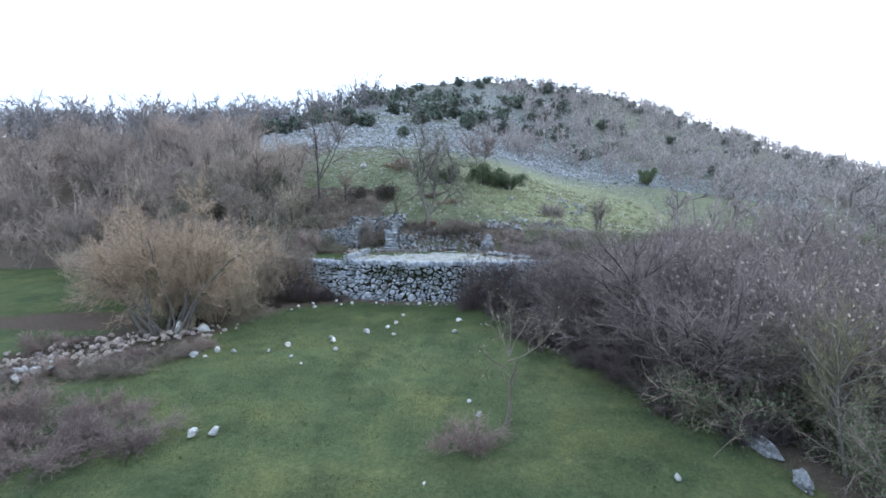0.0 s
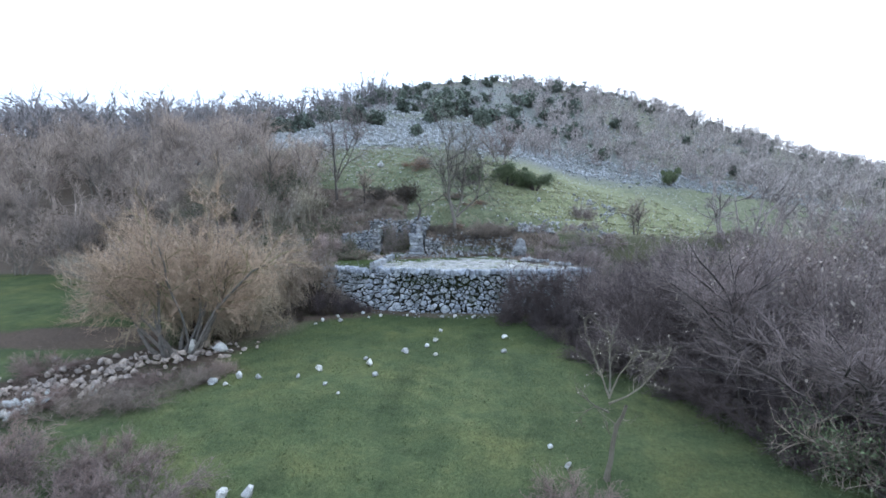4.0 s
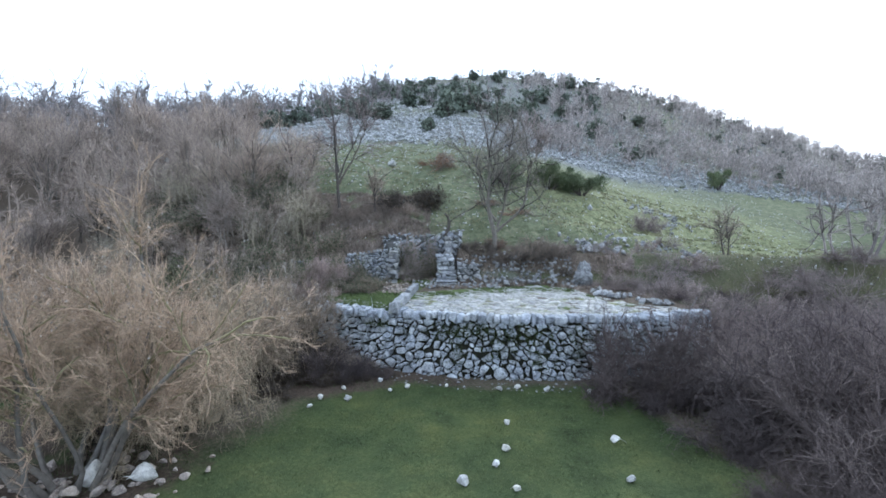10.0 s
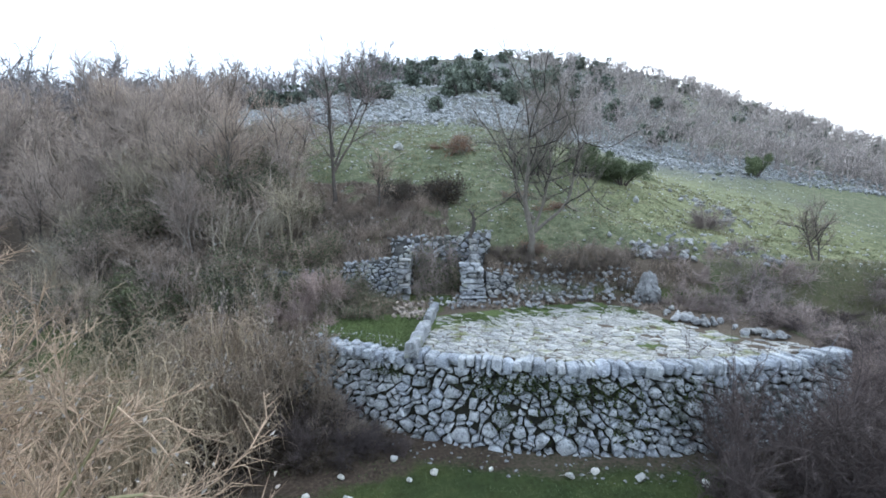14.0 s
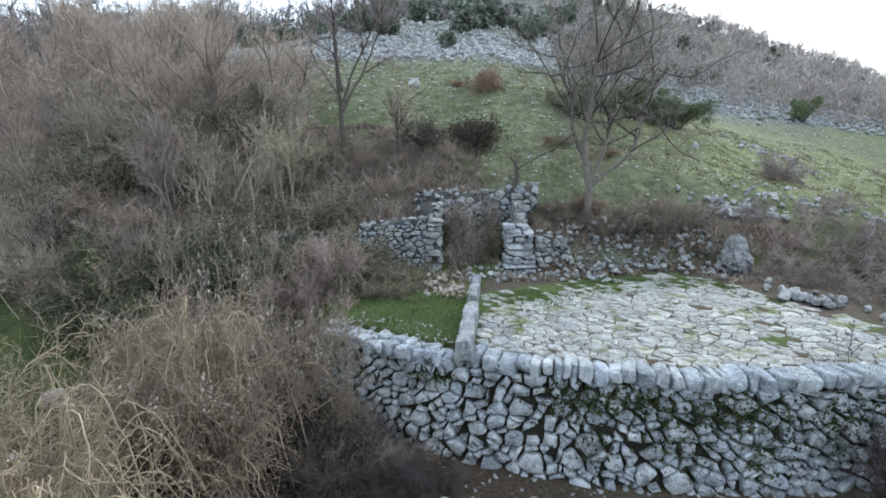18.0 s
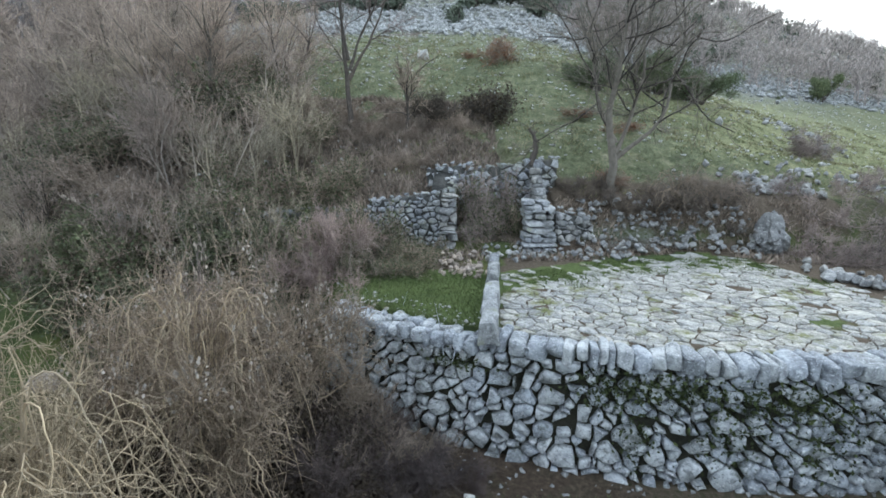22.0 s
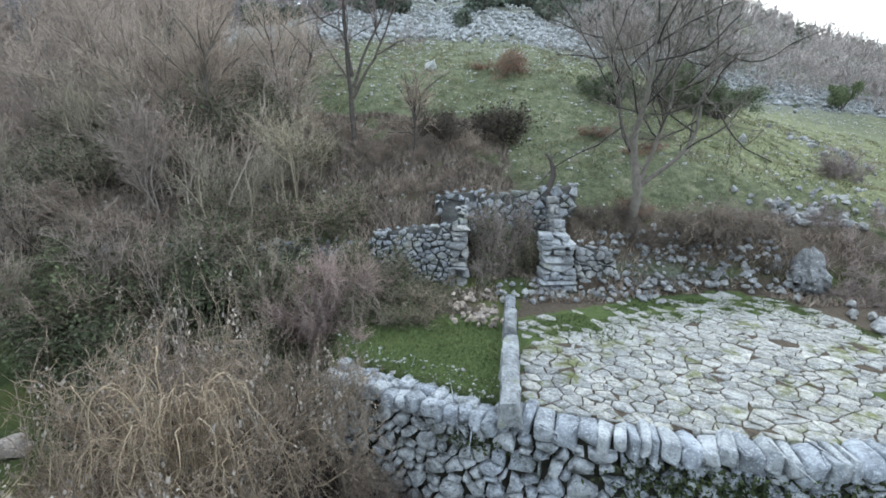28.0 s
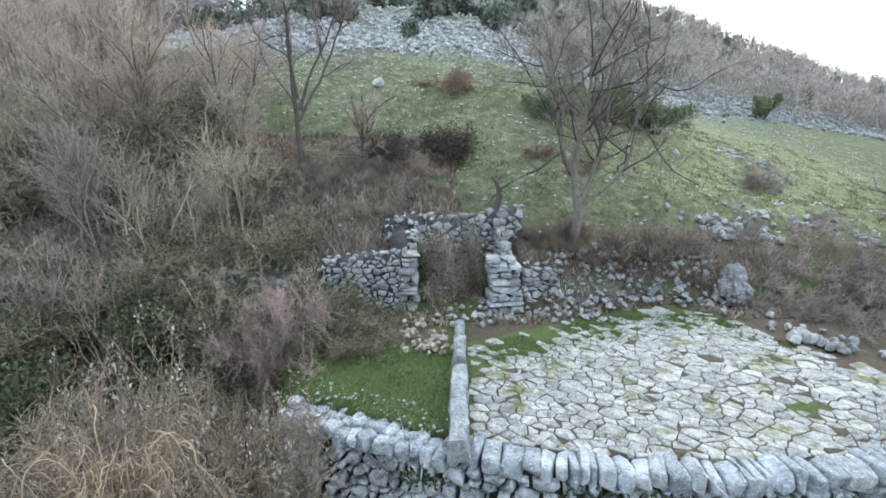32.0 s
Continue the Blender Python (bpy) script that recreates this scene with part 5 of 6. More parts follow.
def boxed(poly, u0, u1, v0, v1, least=0.05):
    """poly cut to a box, or None if little is left."""
    for n in ((-1, 0, -u0), (1, 0, u1), (0, -1, -v0), (0, 1, v1)):
        poly = within(poly, *n)
        if len(poly) < 3:
            return None
    us, vs = [p[0] for p in poly], [p[1] for p in poly]
    return poly if min(max(us) - min(us), max(vs) - min(vs)) > least else None


def cells(pts, pad=0.4, weights=None):
    """The weighted Voronoi cell of each point, as a polygon no wider than pad round it."""
    pts = np.asarray(pts, float)
    w = np.zeros(len(pts)) if weights is None else np.asarray(weights, float)
    out = []
    for i, p in enumerate(pts):
        d = ((pts - p) ** 2).sum(1)
        near = np.argsort(d)[1:29]
        poly = [(p[0] - pad, p[1] - pad), (p[0] + pad, p[1] - pad), (p[0] + pad, p[1] + pad), (p[0] - pad, p[1] + pad)]
        for j in near:
            poly = clip_poly(poly, p, pts[j], w[i], w[j])
            if len(poly) < 3:
                break
        out.append(poly if len(poly) >= 3 else None)
    return out


def packed(rng, u0, u1, v0, v1, sizes):
    """Centres and radii of stones thrown from large to small into what room is left: (radius, tries) a size."""
    pts, rad = np.zeros((0, 2)), np.zeros(0)
    for r, tries in sizes:
        for q, rr in zip(rng.uniform((u0, v0), (u1, v1), (tries, 2)), r * rng.uniform(0.8, 1.2, tries)):
            if not len(pts) or (((pts - q) ** 2).sum(1) > (0.94 * (rad + rr)) ** 2).all():
                pts, rad = np.vstack([pts, q]), np.append(rad, rr)
    return pts, rad


def tidy(poly, least):
    """Drops corners that lie nearly on one another."""
    out = []
    for p in poly:
        if not out or (p[0] - out[-1][0]) ** 2 + (p[1] - out[-1][1]) ** 2 > least ** 2:
            out.append(p)
    if len(out) > 3 and (out[0][0] - out[-1][0]) ** 2 + (out[0][1] - out[-1][1]) ** 2 < least ** 2:
        out.pop()
    return out


def slab_mesh(rng, poly, gap, back, proud, inset, place, uneven=0.35, cut=0.0, broken=0.1, drop=0.0):
    """A stone from its outline in the wall's own plane: a straight flank, a narrow broken edge and a flat, tilted face.
    place(u, v, h) maps outline and height to space. Returns mesh and centre."""
    poly = tidy(poly, 0.025)
    for _ in range(3):
        if len(poly) > 4 and rng.random() < drop:
            poly.pop(int(rng.integers(0, len(poly))))
    c = np.mean(poly, 0)
    outline = []
    for i in range(len(poly)):
        a, b = np.array(poly[i]), np.array(poly[(i + 1) % len(poly)])
        ln = np.hypot(*(b - a))
        outline.append(a + (c - a) * rng.uniform(0, cut))
        if ln > 0.07:
            m = a + (b - a) * rng.uniform(0.25, 0.75)
            outline.append(m + (c - m) * abs(rng.normal(0, broken)))
    n = len(outline)
    size = max(np.hypot(*(p - c)) for p in outline)
    tilt = rng.normal(0, uneven * 0.45, 2)
    gap, proud = gap * rng.uniform(0.4, 1.8), proud * rng.uniform(0.5, 1.5)
    apex = c + rng.normal(0, 0.2, 2) * size
    verts, faces = [], []
    for shrink, h in ((gap, -back), (gap, proud - 0.7 * inset), (gap + inset, proud)):
        for p in outline:
            off = p - c
            r = max(np.hypot(*off), 1e-6)
            q = c + off * max(0.25, (r - shrink * rng.uniform(0.7, 1.3)) / r)
            verts.append(place(q[0], q[1], h if h < 0 else h + (q - c) @ tilt + rng.normal(0, uneven * 0.05 * size)))
    verts.append(place(apex[0], apex[1], proud + (apex - c) @ tilt + abs(rng.normal(0, uneven * 0.14 * size))))
    for k in range(n):
        j = (k + 1) % n
        faces += [(k, j, n + j), (k, n + j, n + k), (n + k, n + j, 2 * n + j), (n + k, 2 * n + j, 2 * n + k), (2 * n + k, 2 * n + j, 3 * n)]
    verts = np.array(verts)
    mid = verts.mean(0)
    return verts - mid, np.array(faces), mid


def lay(parent, rng, polys, material, limit=300, name="stone", order=None, **kw):
    """Stones as parts of parent; those past the limit are joined into one part."""
    rest_v, rest_f, n0 = [], [], 0
    polys = [p for p in polys if p]
    if order:
        polys.sort(key=order)
    for k, poly in enumerate(polys):
        v, f, mid = slab_mesh(rng, poly, **kw)
        if k < limit:
            ob = part(name, mesh_from(v, f, name), material, parent)
            ob.matrix_basis = Matrix.Translation(mid)
        else:
            rest_v.append(v + mid)
            rest_f.append(f + n0)
            n0 += len(v)
    if rest_v:
        part("outer_stones", mesh_from(np.concatenate(rest_v), np.concatenate(rest_f), "outer_stones"), material, parent, kind="stuff")


def arc_at(s, out=0.0):
    """A place on the wall's face, s metres along it from its middle, and out metres before it."""
    a = s / ARC_R
    return ARC_X + (ARC_R + out) * math.sin(a), ARC_Y - (ARC_R + out) * math.cos(a)


def build_retaining_wall():
    rng = np.random.default_rng(11)
    wall = tagged(new("wall_terrace"), "dry-stone retaining wall of grey limestone rubble", "wall", kind="structure")
    s0, s1 = -6.95, 5.2
    # earth core
    n = 60
    verts, faces = [], []
    for k in range(n + 1):
        s = s0 + (s1 - s0) * k / n
        for out, z in ((-0.02, -0.4), (-0.10, 1.58), (-0.62, 1.62), (-0.7, -0.4)):
            x, y = arc_at(s, out)
            verts.append((x, y, z))
    for k in range(n):
        for j in range(4):
            a, b = 4 * k + j, 4 * k + (j + 1) % 4
            faces.append((a, b, b + 4, a + 4))
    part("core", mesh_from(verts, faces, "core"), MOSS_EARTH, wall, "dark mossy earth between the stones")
    # stones of all sizes, a little wider than high
    pts, rad = packed(rng, s0 / 1.2, s1 / 1.2, -0.3, 1.6, ((0.15, 60), (0.115, 300), (0.085, 1500), (0.062, 5000), (0.04, 5000)))

    def place(u, v, h):
        x, y = arc_at(u, h - 0.04 + 0.10 * (1.55 - v) / 1.8)
        return (x, y, v)

    polys = [[(u * 1.2, v) for u, v in p] for p in cells(pts + rng.normal(0, 0.02, pts.shape), 0.34, 0.8 * rad ** 2) if p]
    polys = [boxed(p, s0, s1, -0.4, 1.58) for p in polys if rng.random() > 0.012]
    lay(wall, rng, polys, WALL_STONE, limit=460, order=lambda p: abs(np.mean([q[0] for q in p]) + 0.6), gap=0.015, back=0.1, proud=0.038, inset=0.014, place=place, uneven=0.28, cut=0.18, broken=0.07, drop=0.42)
    return wall


def block_mesh(rng, sx, sy, sz, wear=0.12, name="block"):
    """A roughly squared block of stone with broken, bevelled edges."""
    bm = bmesh.new()
    for k in range(8):
        c = np.array([k & 1, k >> 1 & 1, k >> 2 & 1]) * 2.0 - 1
        bm.verts.new((c * (1 - abs(rng.normal(0, wear, 3)))) * (sx / 2, sy / 2, sz / 2))
        c2 = c.copy()
        c2[int(rng.integers(0, 3))] *= rng.uniform(-0.3, 0.5)
        bm.verts.new((c2 * (1 + rng.uniform(-0.5, 0.6, 3) * wear)) * (sx / 2, sy / 2, sz / 2))
    hull = bmesh.ops.convex_hull(bm, input=bm.verts[:])
    bmesh.ops.delete(bm, geom=[v for v in hull["geom_interior"] if isinstance(v, bmesh.types.BMVert)], context="VERTS")
    bmesh.ops.bevel(bm, geom=bm.edges[:], offset=min(sx, sy, sz) * 0.08, segments=1, affect="EDGES")
    me = bpy.data.meshes.new(name)
    bm.to_mesh(me)
    bm.free()
    return me


def build_coping(wall):
    rng = np.random.default_rng(12)
    s, run = -4.35, 4
    while s < 5.1:
        thin = rng.random() < (0.8 if run > 0 else 0.3)
        run = run - 1 if run > 0 else (int(rng.integers(2, 6)) if rng.random() < 0.1 else 0)
        w = rng.uniform(0.07, 0.11) if thin else rng.uniform(0.11, 0.26)
        h = rng.uniform(0.18, 0.25)
        deep = rng.uniform(0.38, 0.46)
        ob = part("coping_stone", block_mesh(rng, w + 0.02, deep, h + 0.02, rng.uniform(0.14, 0.3)), COPE_STONE, wall)
        x, y = arc_at(s + w / 2, 0.03 - deep / 2 + rng.uniform(-0.03, 0.03))
        ob.matrix_basis = pose(x, y, 1.79 - h / 2 + rng.uniform(-0.03, 0.03), rng.uniform(-6, 6), rng.normal(1, 9 if thin else 3), math.degrees((s + w / 2) / ARC_R) + rng.normal(0, 4))
        s += w + rng.uniform(0.005, 0.035)
    # smaller blocks along the top of the lower end, in two rows
    for row, back in enumerate((0.08, 0.3)):
        s = -6.9
        while s < -4.4:
            w = rng.uniform(0.11, 0.22)
            ob = part("top_stone", block_mesh(rng, w + 0.015, rng.uniform(0.2, 0.27), rng.uniform(0.15, 0.23), rng.uniform(0.15, 0.32)), WALL_STONE, wall)
            x, y = arc_at(s + w / 2, -back + rng.uniform(-0.03, 0.03))
            ob.matrix_basis = pose(x, y, 1.63 + rng.uniform(-0.03, 0.04), *rng.normal(0, 7, 2), math.degrees((s + w / 2) / ARC_R) + rng.normal(0, 10))
            s += w


def build_pavement():
    rng = np.random.default_rng(13)
    floor = tagged(new("floor_threshing"), "threshing floor of worn irregular limestone slabs with mossy joints", "pavement", kind="structure")
    ca, sa = math.cos(radians(-24)), math.sin(radians(-24))
    raw, rad = packed(rng, -4.2, 4.4, -3.8, 4.0, ((0.18, 60), (0.135, 300), (0.095, 1500), (0.066, 6000), (0.042, 6000)))
    raw = raw + rng.normal(0, 0.02, raw.shape)
    stretch = 1.12

    def laid(q):
        u2, v2 = q[0] * stretch, q[1] * 0.9
        return 2 + u2 * ca - v2 * sa, 22 + u2 * sa + v2 * ca

    pts, shapes = [], []
    for q, p in zip(raw, cells(raw, 0.4, 0.7 * rad ** 2)):
        x, y = laid(q)
        s = ARC_R - math.hypot(x - ARC_X, y - ARC_Y)
        if p and s > 0.3 and x > curb_x(y) - 0.15 and y < back_edge(x) + 0.5 and x < 6.6:
            pts.append((x, y))
            shapes.append([laid(k) for k in p])
    polys = []
    for p, c in zip(shapes, pts):
        s = ARC_R - math.hypot(c[0] - ARC_X, c[1] - ARC_Y)
        depth = float(back_edge(c[0])) - c[1]
        if not p or c[0] < curb_x(c[1]) + 0.14 or depth < 0.05 or c[0] > 6.0:
            continue
        bald = 0.45 * (1 - float(sstep(0.3, 1.2, depth))) + sum(0.35 * math.exp(-((c[0] - px) ** 2 + (c[1] - py) ** 2) / w) for px, py, w in ((2.6, 20.9, 0.12), (3.6, 22.6, 0.12), (4.6, 21.4, 0.08))) + (0.3 if c[0] < -0.2 and depth < 1.0 else 0.004)
        if rng.random() < bald:
            continue
        # cut at the back of the coping and at the kerb
        r = math.hypot(c[0] - ARC_X, c[1] - ARC_Y)
        nx, ny = (c[0] - ARC_X) / r, (c[1] - ARC_Y) / r
        p = within(p, nx, ny, nx * ARC_X + ny * ARC_Y + ARC_R - 0.37)
        p = within(p, -1, 0.14, -(curb_x(20.2) + 0.13) + 0.14 * 20.2) if len(p) > 2 else p
        if len(p) > 2:
            polys.append(p)

    def place(u, v, h):
        return (u, v, max(float(height(u, v)), 1.71 + 0.035 * (v - 19.5)) + h)

    lay(floor, rng, polys, PAVE_STONE, limit=420, name="slab", order=lambda p: np.mean([q[1] for q in p]), gap=0.0075, back=0.06, proud=0.014, inset=0.005, place=place, uneven=0.05, cut=0.06, broken=0.04, drop=0.08)
    return floor


def build_curb():
    rng = np.random.default_rng(14)
    for y0, y1, w, h, label in ((20.12, 22.1, 0.27, 0.3, "long grey weathered kerb stone dividing the terrace"), (22.2, 23.0, 0.24, 0.36, "second narrow kerb stone leading to the ruin"), (23.06, 23.75, 0.2, 0.32, "last narrow kerb stone beside the fallen rubble")):
        ym = (y0 + y1) / 2
        bm = bmesh.new()
        bmesh.ops.create_cube(bm, size=1)
        bmesh.ops.subdivide_edges(bm, edges=[e for e in bm.edges if abs((e.verts[0].co - e.verts[1].co).y) > 0.5], cuts=13)
        bmesh.ops.subdivide_edges(bm, edges=[e for e in bm.edges if abs((e.verts[0].co - e.verts[1].co).x) > 0.5], cuts=2)
        at = rng.uniform(0, 50)
        for v in bm.verts:
            p = Vector((v.co.x * w, v.co.y * (y1 - y0), v.co.z * h))
            k = Vector((p.x * 3 + at, p.y * 3.2, p.z * 3))
            edge = 0.8 if abs(v.co.x) > 0.4 and v.co.z > 0.4 else 1.0
            v.co = Vector((p.x * edge * (1 + 0.3 * noise.noise(k)), p.y, p.z * (edge + 0.04) + 0.06 * noise.noise(k * 1.3 + Vector((9, 0, 0))))) + Vector(rng.normal(0, 0.007, 3))
        me = bpy.data.meshes.new("kerb_stone")
        bm.to_mesh(me)
        bm.free()
        me.materials.append(KERB_STONE)
        ob = tagged(new("kerb_stone", me), label, "kerb")
        x = curb_x(ym)
        ob.matrix_world = pose(x, ym, float(height(x + 0.2, ym)) + 0.08, 3 if y0 > 22 else 0, 0, -8 + rng.normal(0, 1.5))


def flat_wall(parent, seed, a, b, z0, z1, thick, du, dv, material, both=False, ragged=0.12):
    """A rubble wall from plan point a to b, its face to the right of that way, between two heights (z1 may be a pair)."""
    rng = np.random.default_rng(seed)
    a, b = np.array(a, float), np.array(b, float)
    ln = np.linalg.norm(b - a)
    t = (b - a) / ln
    nrm = np.array([t[1], -t[0]])
    za, zb = z1 if isinstance(z1, tuple) else (z1, z1)

    def top(u):
        return za + (zb - za) * u / ln

    verts = []
    for u in (0.03, ln - 0.03):
        for off in (-0.04, -thick):
            p = a + t * u + nrm * off
            verts += [(*p, z0 - 0.3), (*p, top(u) - 0.06)]
    core = [(0, 1, 5, 4), (2, 6, 7, 3), (1, 3, 7, 5), (0, 4, 6, 2), (0, 2, 3, 1), (4, 5, 7, 6)]
    part("core", mesh_from(verts, core, "core"), CORE_STONE, parent)
    pts, rad = packed(rng, -0.02, (ln + 0.05) * dv / du, z0 - 0.2, max(za, zb) + 0.1, ((0.62 * dv, 200), (0.5 * dv, 1200), (0.33 * dv, 2500)))
    polys = [boxed(p, 0, ln, z0 - 0.3, top(c[0]) + 0.04) for p, c in zip([p and [(u * du / dv, v) for u, v in p] for p in cells(pts, 0.26, rad ** 2)], pts * (du / dv, 1)) if p and c[1] < top(c[0]) + rng.uniform(-ragged, ragged * 0.5)]
    faces = ((1, 0.0),) + (((-1, -thick + 0.0),) if both else ())
    for sign, base in faces:

        def place(u, v, h):
            p = a + t * u + nrm * (base - 0.03 + h if sign > 0 else base - h)
            return (p[0], p[1], v)

        lay(parent, rng, polys, material, limit=140, gap=0.008, back=0.08, proud=0.05, inset=0.018, place=place, uneven=0.5, cut=0.12, drop=0.35)
    # loose stones along the top
    u = 0.0
    while u < ln:
        w = rng.uniform(0.14, 0.26)
        p = a + t * (u + w / 2) - nrm * rng.uniform(0.05, thick * 0.7)
        ob = part("top_stone", rock_mesh(int(rng.integers(0, 9)), material, 0.7), material, parent)
        ob.matrix_basis = pose(p[0], p[1], top(u) + rng.uniform(-0.04, 0.05), *rng.uniform(-20, 20, 2), rng.uniform(0, 360)) @ Matrix.Diagonal((w * 1.1, w * 0.9, w * 0.7, 1))
        u += w


def quoin_pile(parent, seed, x0, x1, y0, y1, z0, z1, material, lean=0.0):
    """A rough pier of broken blocks in uneven courses; its right side leans in by lean towards the top."""
    rng = np.random.default_rng(seed)
    z = z0 - 0.15
    while z < z1:
        h = rng.uniform(0.06, 0.17)
        xe = x1 - lean * max(0.0, (z - z0) / (z1 - z0))
        n = int(rng.choice([1, 2, 3, 4], p=[0.1, 0.35, 0.35, 0.2])) if xe - x0 > 0.5 else int(rng.choice([1, 2]))
        cuts = np.concatenate([[x0], np.sort(x0 + (xe - x0) * (np.arange(1, n) / n + rng.uniform(-0.18, 0.18, n - 1))), [xe]])
        for a, b in zip(cuts[:-1], cuts[1:]):
            hh = h * rng.uniform(0.85, 1.1)
            ob = part("stone", block_mesh(rng, b - a + rng.uniform(-0.02, 0.02), y1 - y0, hh, rng.uniform(0.14, 0.34), "stone"), material, parent)
            ob.matrix_basis = pose((a + b) / 2 + rng.normal(0, 0.01), (y0 + y1) / 2 + rng.normal(0, 0.025), z + hh / 2, rng.normal(0, 2.5), rng.normal(0, 3), rng.normal(0, 5))
        z += h


def build_hut():
    hut = thing("ruined_hut", (0, 0, 0), "roofless ruined dry-stone hut with a doorway, overgrown inside", "ruin")
    flat_wall(hut, 21, (-4.5, 24.85), (-2.92, 24.68), 1.95, (2.95, 3.2), 0.7, 0.14, 0.105, PIER_STONE)
    quoin_pile(hut, 28, -2.92, -2.58, 24.62, 25.15, 1.95, 3.05, HILL_STONE)
    flat_wall(hut, 22, (-2.62, 25.1), (-2.55, 26.0), 1.95, (3.2, 3.6), 0.5, 0.2, 0.14, PIER_STONE)
    quoin_pile(hut, 23, -1.14, -0.36, 24.5, 25.05, 1.9, 2.95, PIER_STONE, 0.16)
    for k, (ya, yb, zt) in enumerate(((25.05, 25.4, 3.1), (25.4, 25.7, 3.35), (25.7, 26.0, 3.5))):
        quoin_pile(hut, 40 + k, -0.8, -0.46, ya, yb, 2.2, zt, HILL_STONE, 0.1)
    flat_wall(hut, 29, (-0.36, 24.75), (0.5, 24.95), 1.9, (2.85, 2.6), 0.4, 0.19, 0.13, HILL_STONE)
    flat_wall(hut, 26, (-3.25, 25.95), (-2.3, 26.0), 2.0, (3.6, 3.75), 0.5, 0.2, 0.15, PIER_STONE, ragged=0.25)
    flat_wall(hut, 27, (-2.3, 26.0), (-0.1, 25.98), 2.0, (3.6, 3.92), 0.5, 0.2, 0.15, PIER_STONE, ragged=0.3)


def stones_pile(name, label, seed, count, place_fn, material, lo, hi, category="rubble"):
    rng = np.random.default_rng(seed)
    first = place_fn(rng)
    pile = thing(name, (first[0], first[1], float(height(first[0], first[1]))), label, category)
    for k in range(count):
        x, y, up = place_fn(rng)
        drop_rock("stone", material, x, y, rng.uniform(lo, hi) ** 1.0, seed * 100 + k, pile, 0.25, z=float(height(x, y)) + up)
    return pile


wall_terrace = build_retaining_wall()
build_coping(wall_terrace)
build_pavement()
build_curb()
build_hut()
field_wall = thing("field_wall", (0, 0, 0), "dark overgrown field wall of rubble beside the hut", "wall")
flat_wall(field_wall, 31, (-10.5, 25.35), (-4.5, 24.95), 1.95, (2.5, 2.75), 0.6, 0.19, 0.14, HILL_STONE, ragged=0.25)

# Rubble by the ruin, along the terrace bank and under the bare tree.
stones_pile("rubble_pile", "grey fallen stones below the ruined doorway", 81, 110, lambda r: (r.uniform(-2.0, 1.2), 24.3 + r.normal(0, 0.22), abs(r.normal(0, 0.05))), HILL_STONE, 0.07, 0.22)
stones_pile("rubble_pile", "pinkish fallen stones heaped beside the kerb", 82, 90, lambda r: (r.uniform(-3.0, -2.1), r.uniform(22.7, 24.4), abs(r.normal(0, 0.06))), WARM_STONE, 0.06, 0.19)
stones_pile("bank_wall", "collapsed stone bank behind the threshing floor", 83, 260, lambda r: (r.uniform(0.2, 4.2), 25.0 + r.normal(0, 0.3), r.uniform(0.0, 0.1)), HILL_STONE, 0.07, 0.26)
stones_pile("rubble_row", "grey stones edging the threshing floor", 84, 60, lambda r: (lambda t: (4.2 + 1.6 * t + r.normal(0, 0.22), 23.5 - 2.2 * t + r.normal(0, 0.2), 0.02))(r.random()), HILL_STONE, 0.1, 0.36)
stones_pile("rubble_wall", "warm pale rubble of a collapsed field wall", 85, 290, lambda r: (lambda t: (-6.5 - 3.6 * t + r.normal(0, 0.72), 15.3 - 3.6 * t + r.normal(0, 0.7), abs(r.normal(0, 0.07)) - 0.03))(r.random()), WARM_STONE, 0.07, 0.3)
stones_pile("rubble_wall", "grey stones of a collapsed field wall", 86, 90, lambda r: (lambda t: (-8.4 - 2.6 * t + r.normal(0, 0.3), 11.4 - 1.4 * t + r.normal(0, 0.3), abs(r.normal(0, 0.1))))(r.random()), WHITE_STONE, 0.12, 0.4)
stones_pile("slope_outcrop", "grey outcrop stones at the terrace's upper corner", 87, 50, lambda r: (5.0 + r.normal(0, 0.6), 26.4 + r.normal(0, 0.35), 0.02), HILL_STONE, 0.15, 0.4)

stones_pile("slope_outcrop", "pale outcrop stones beside the thorny shrub on the slope", 95, 60, lambda r: (11.2 + r.normal(0, 0.9), 33.6 + r.normal(0, 0.7), 0.02), HILL_STONE, 0.12, 0.42)
stones_pile("slope_outcrop", "grey stone row in the grass above the terrace corner", 96, 70, lambda r: (lambda t: (6.2 + 3.4 * t + r.normal(0, 0.25), 27.2 - 0.8 * t + r.normal(0, 0.25), 0.0))(r.random()), HILL_STONE, 0.08, 0.3)
tagged(drop_rock("boulder", SLOPE_STONE, 6.66, 31.3, 0.5, 12, flat=0.8, sink=0.25), "grey boulder lying on the grass slope", "boulder")
crag("boulder", "large grey weathered boulder at the terrace bank", 4.35, 24.75, 1.5, 1.2, 1.0, 7, HILL_STONE, 60)
tagged(drop_rock("boulder", SLOPE_STONE, -3.55, 33.3, 0.6, 5, flat=0.9, sink=0.2), "pale boulder standing on the grass slope", "boulder")
tagged(drop_rock("boulder", WHITE_STONE, -6.9, 15.0, 0.62, 6, flat=0.9, sink=0.2), "white boulder under the leafless tree", "boulder")
tagged(drop_rock("boulder", WHITE_STONE, -6.2, 15.1, 0.55, 2, flat=0.7, sink=0.2), "white boulder under the leafless tree", "boulder")
tagged(drop_rock("boulder", WARM_STONE, -9.3, 21.6, 0.6, 9, flat=0.6, sink=0.2), "weathered boulder lying in the grass behind the brambles", "boulder")
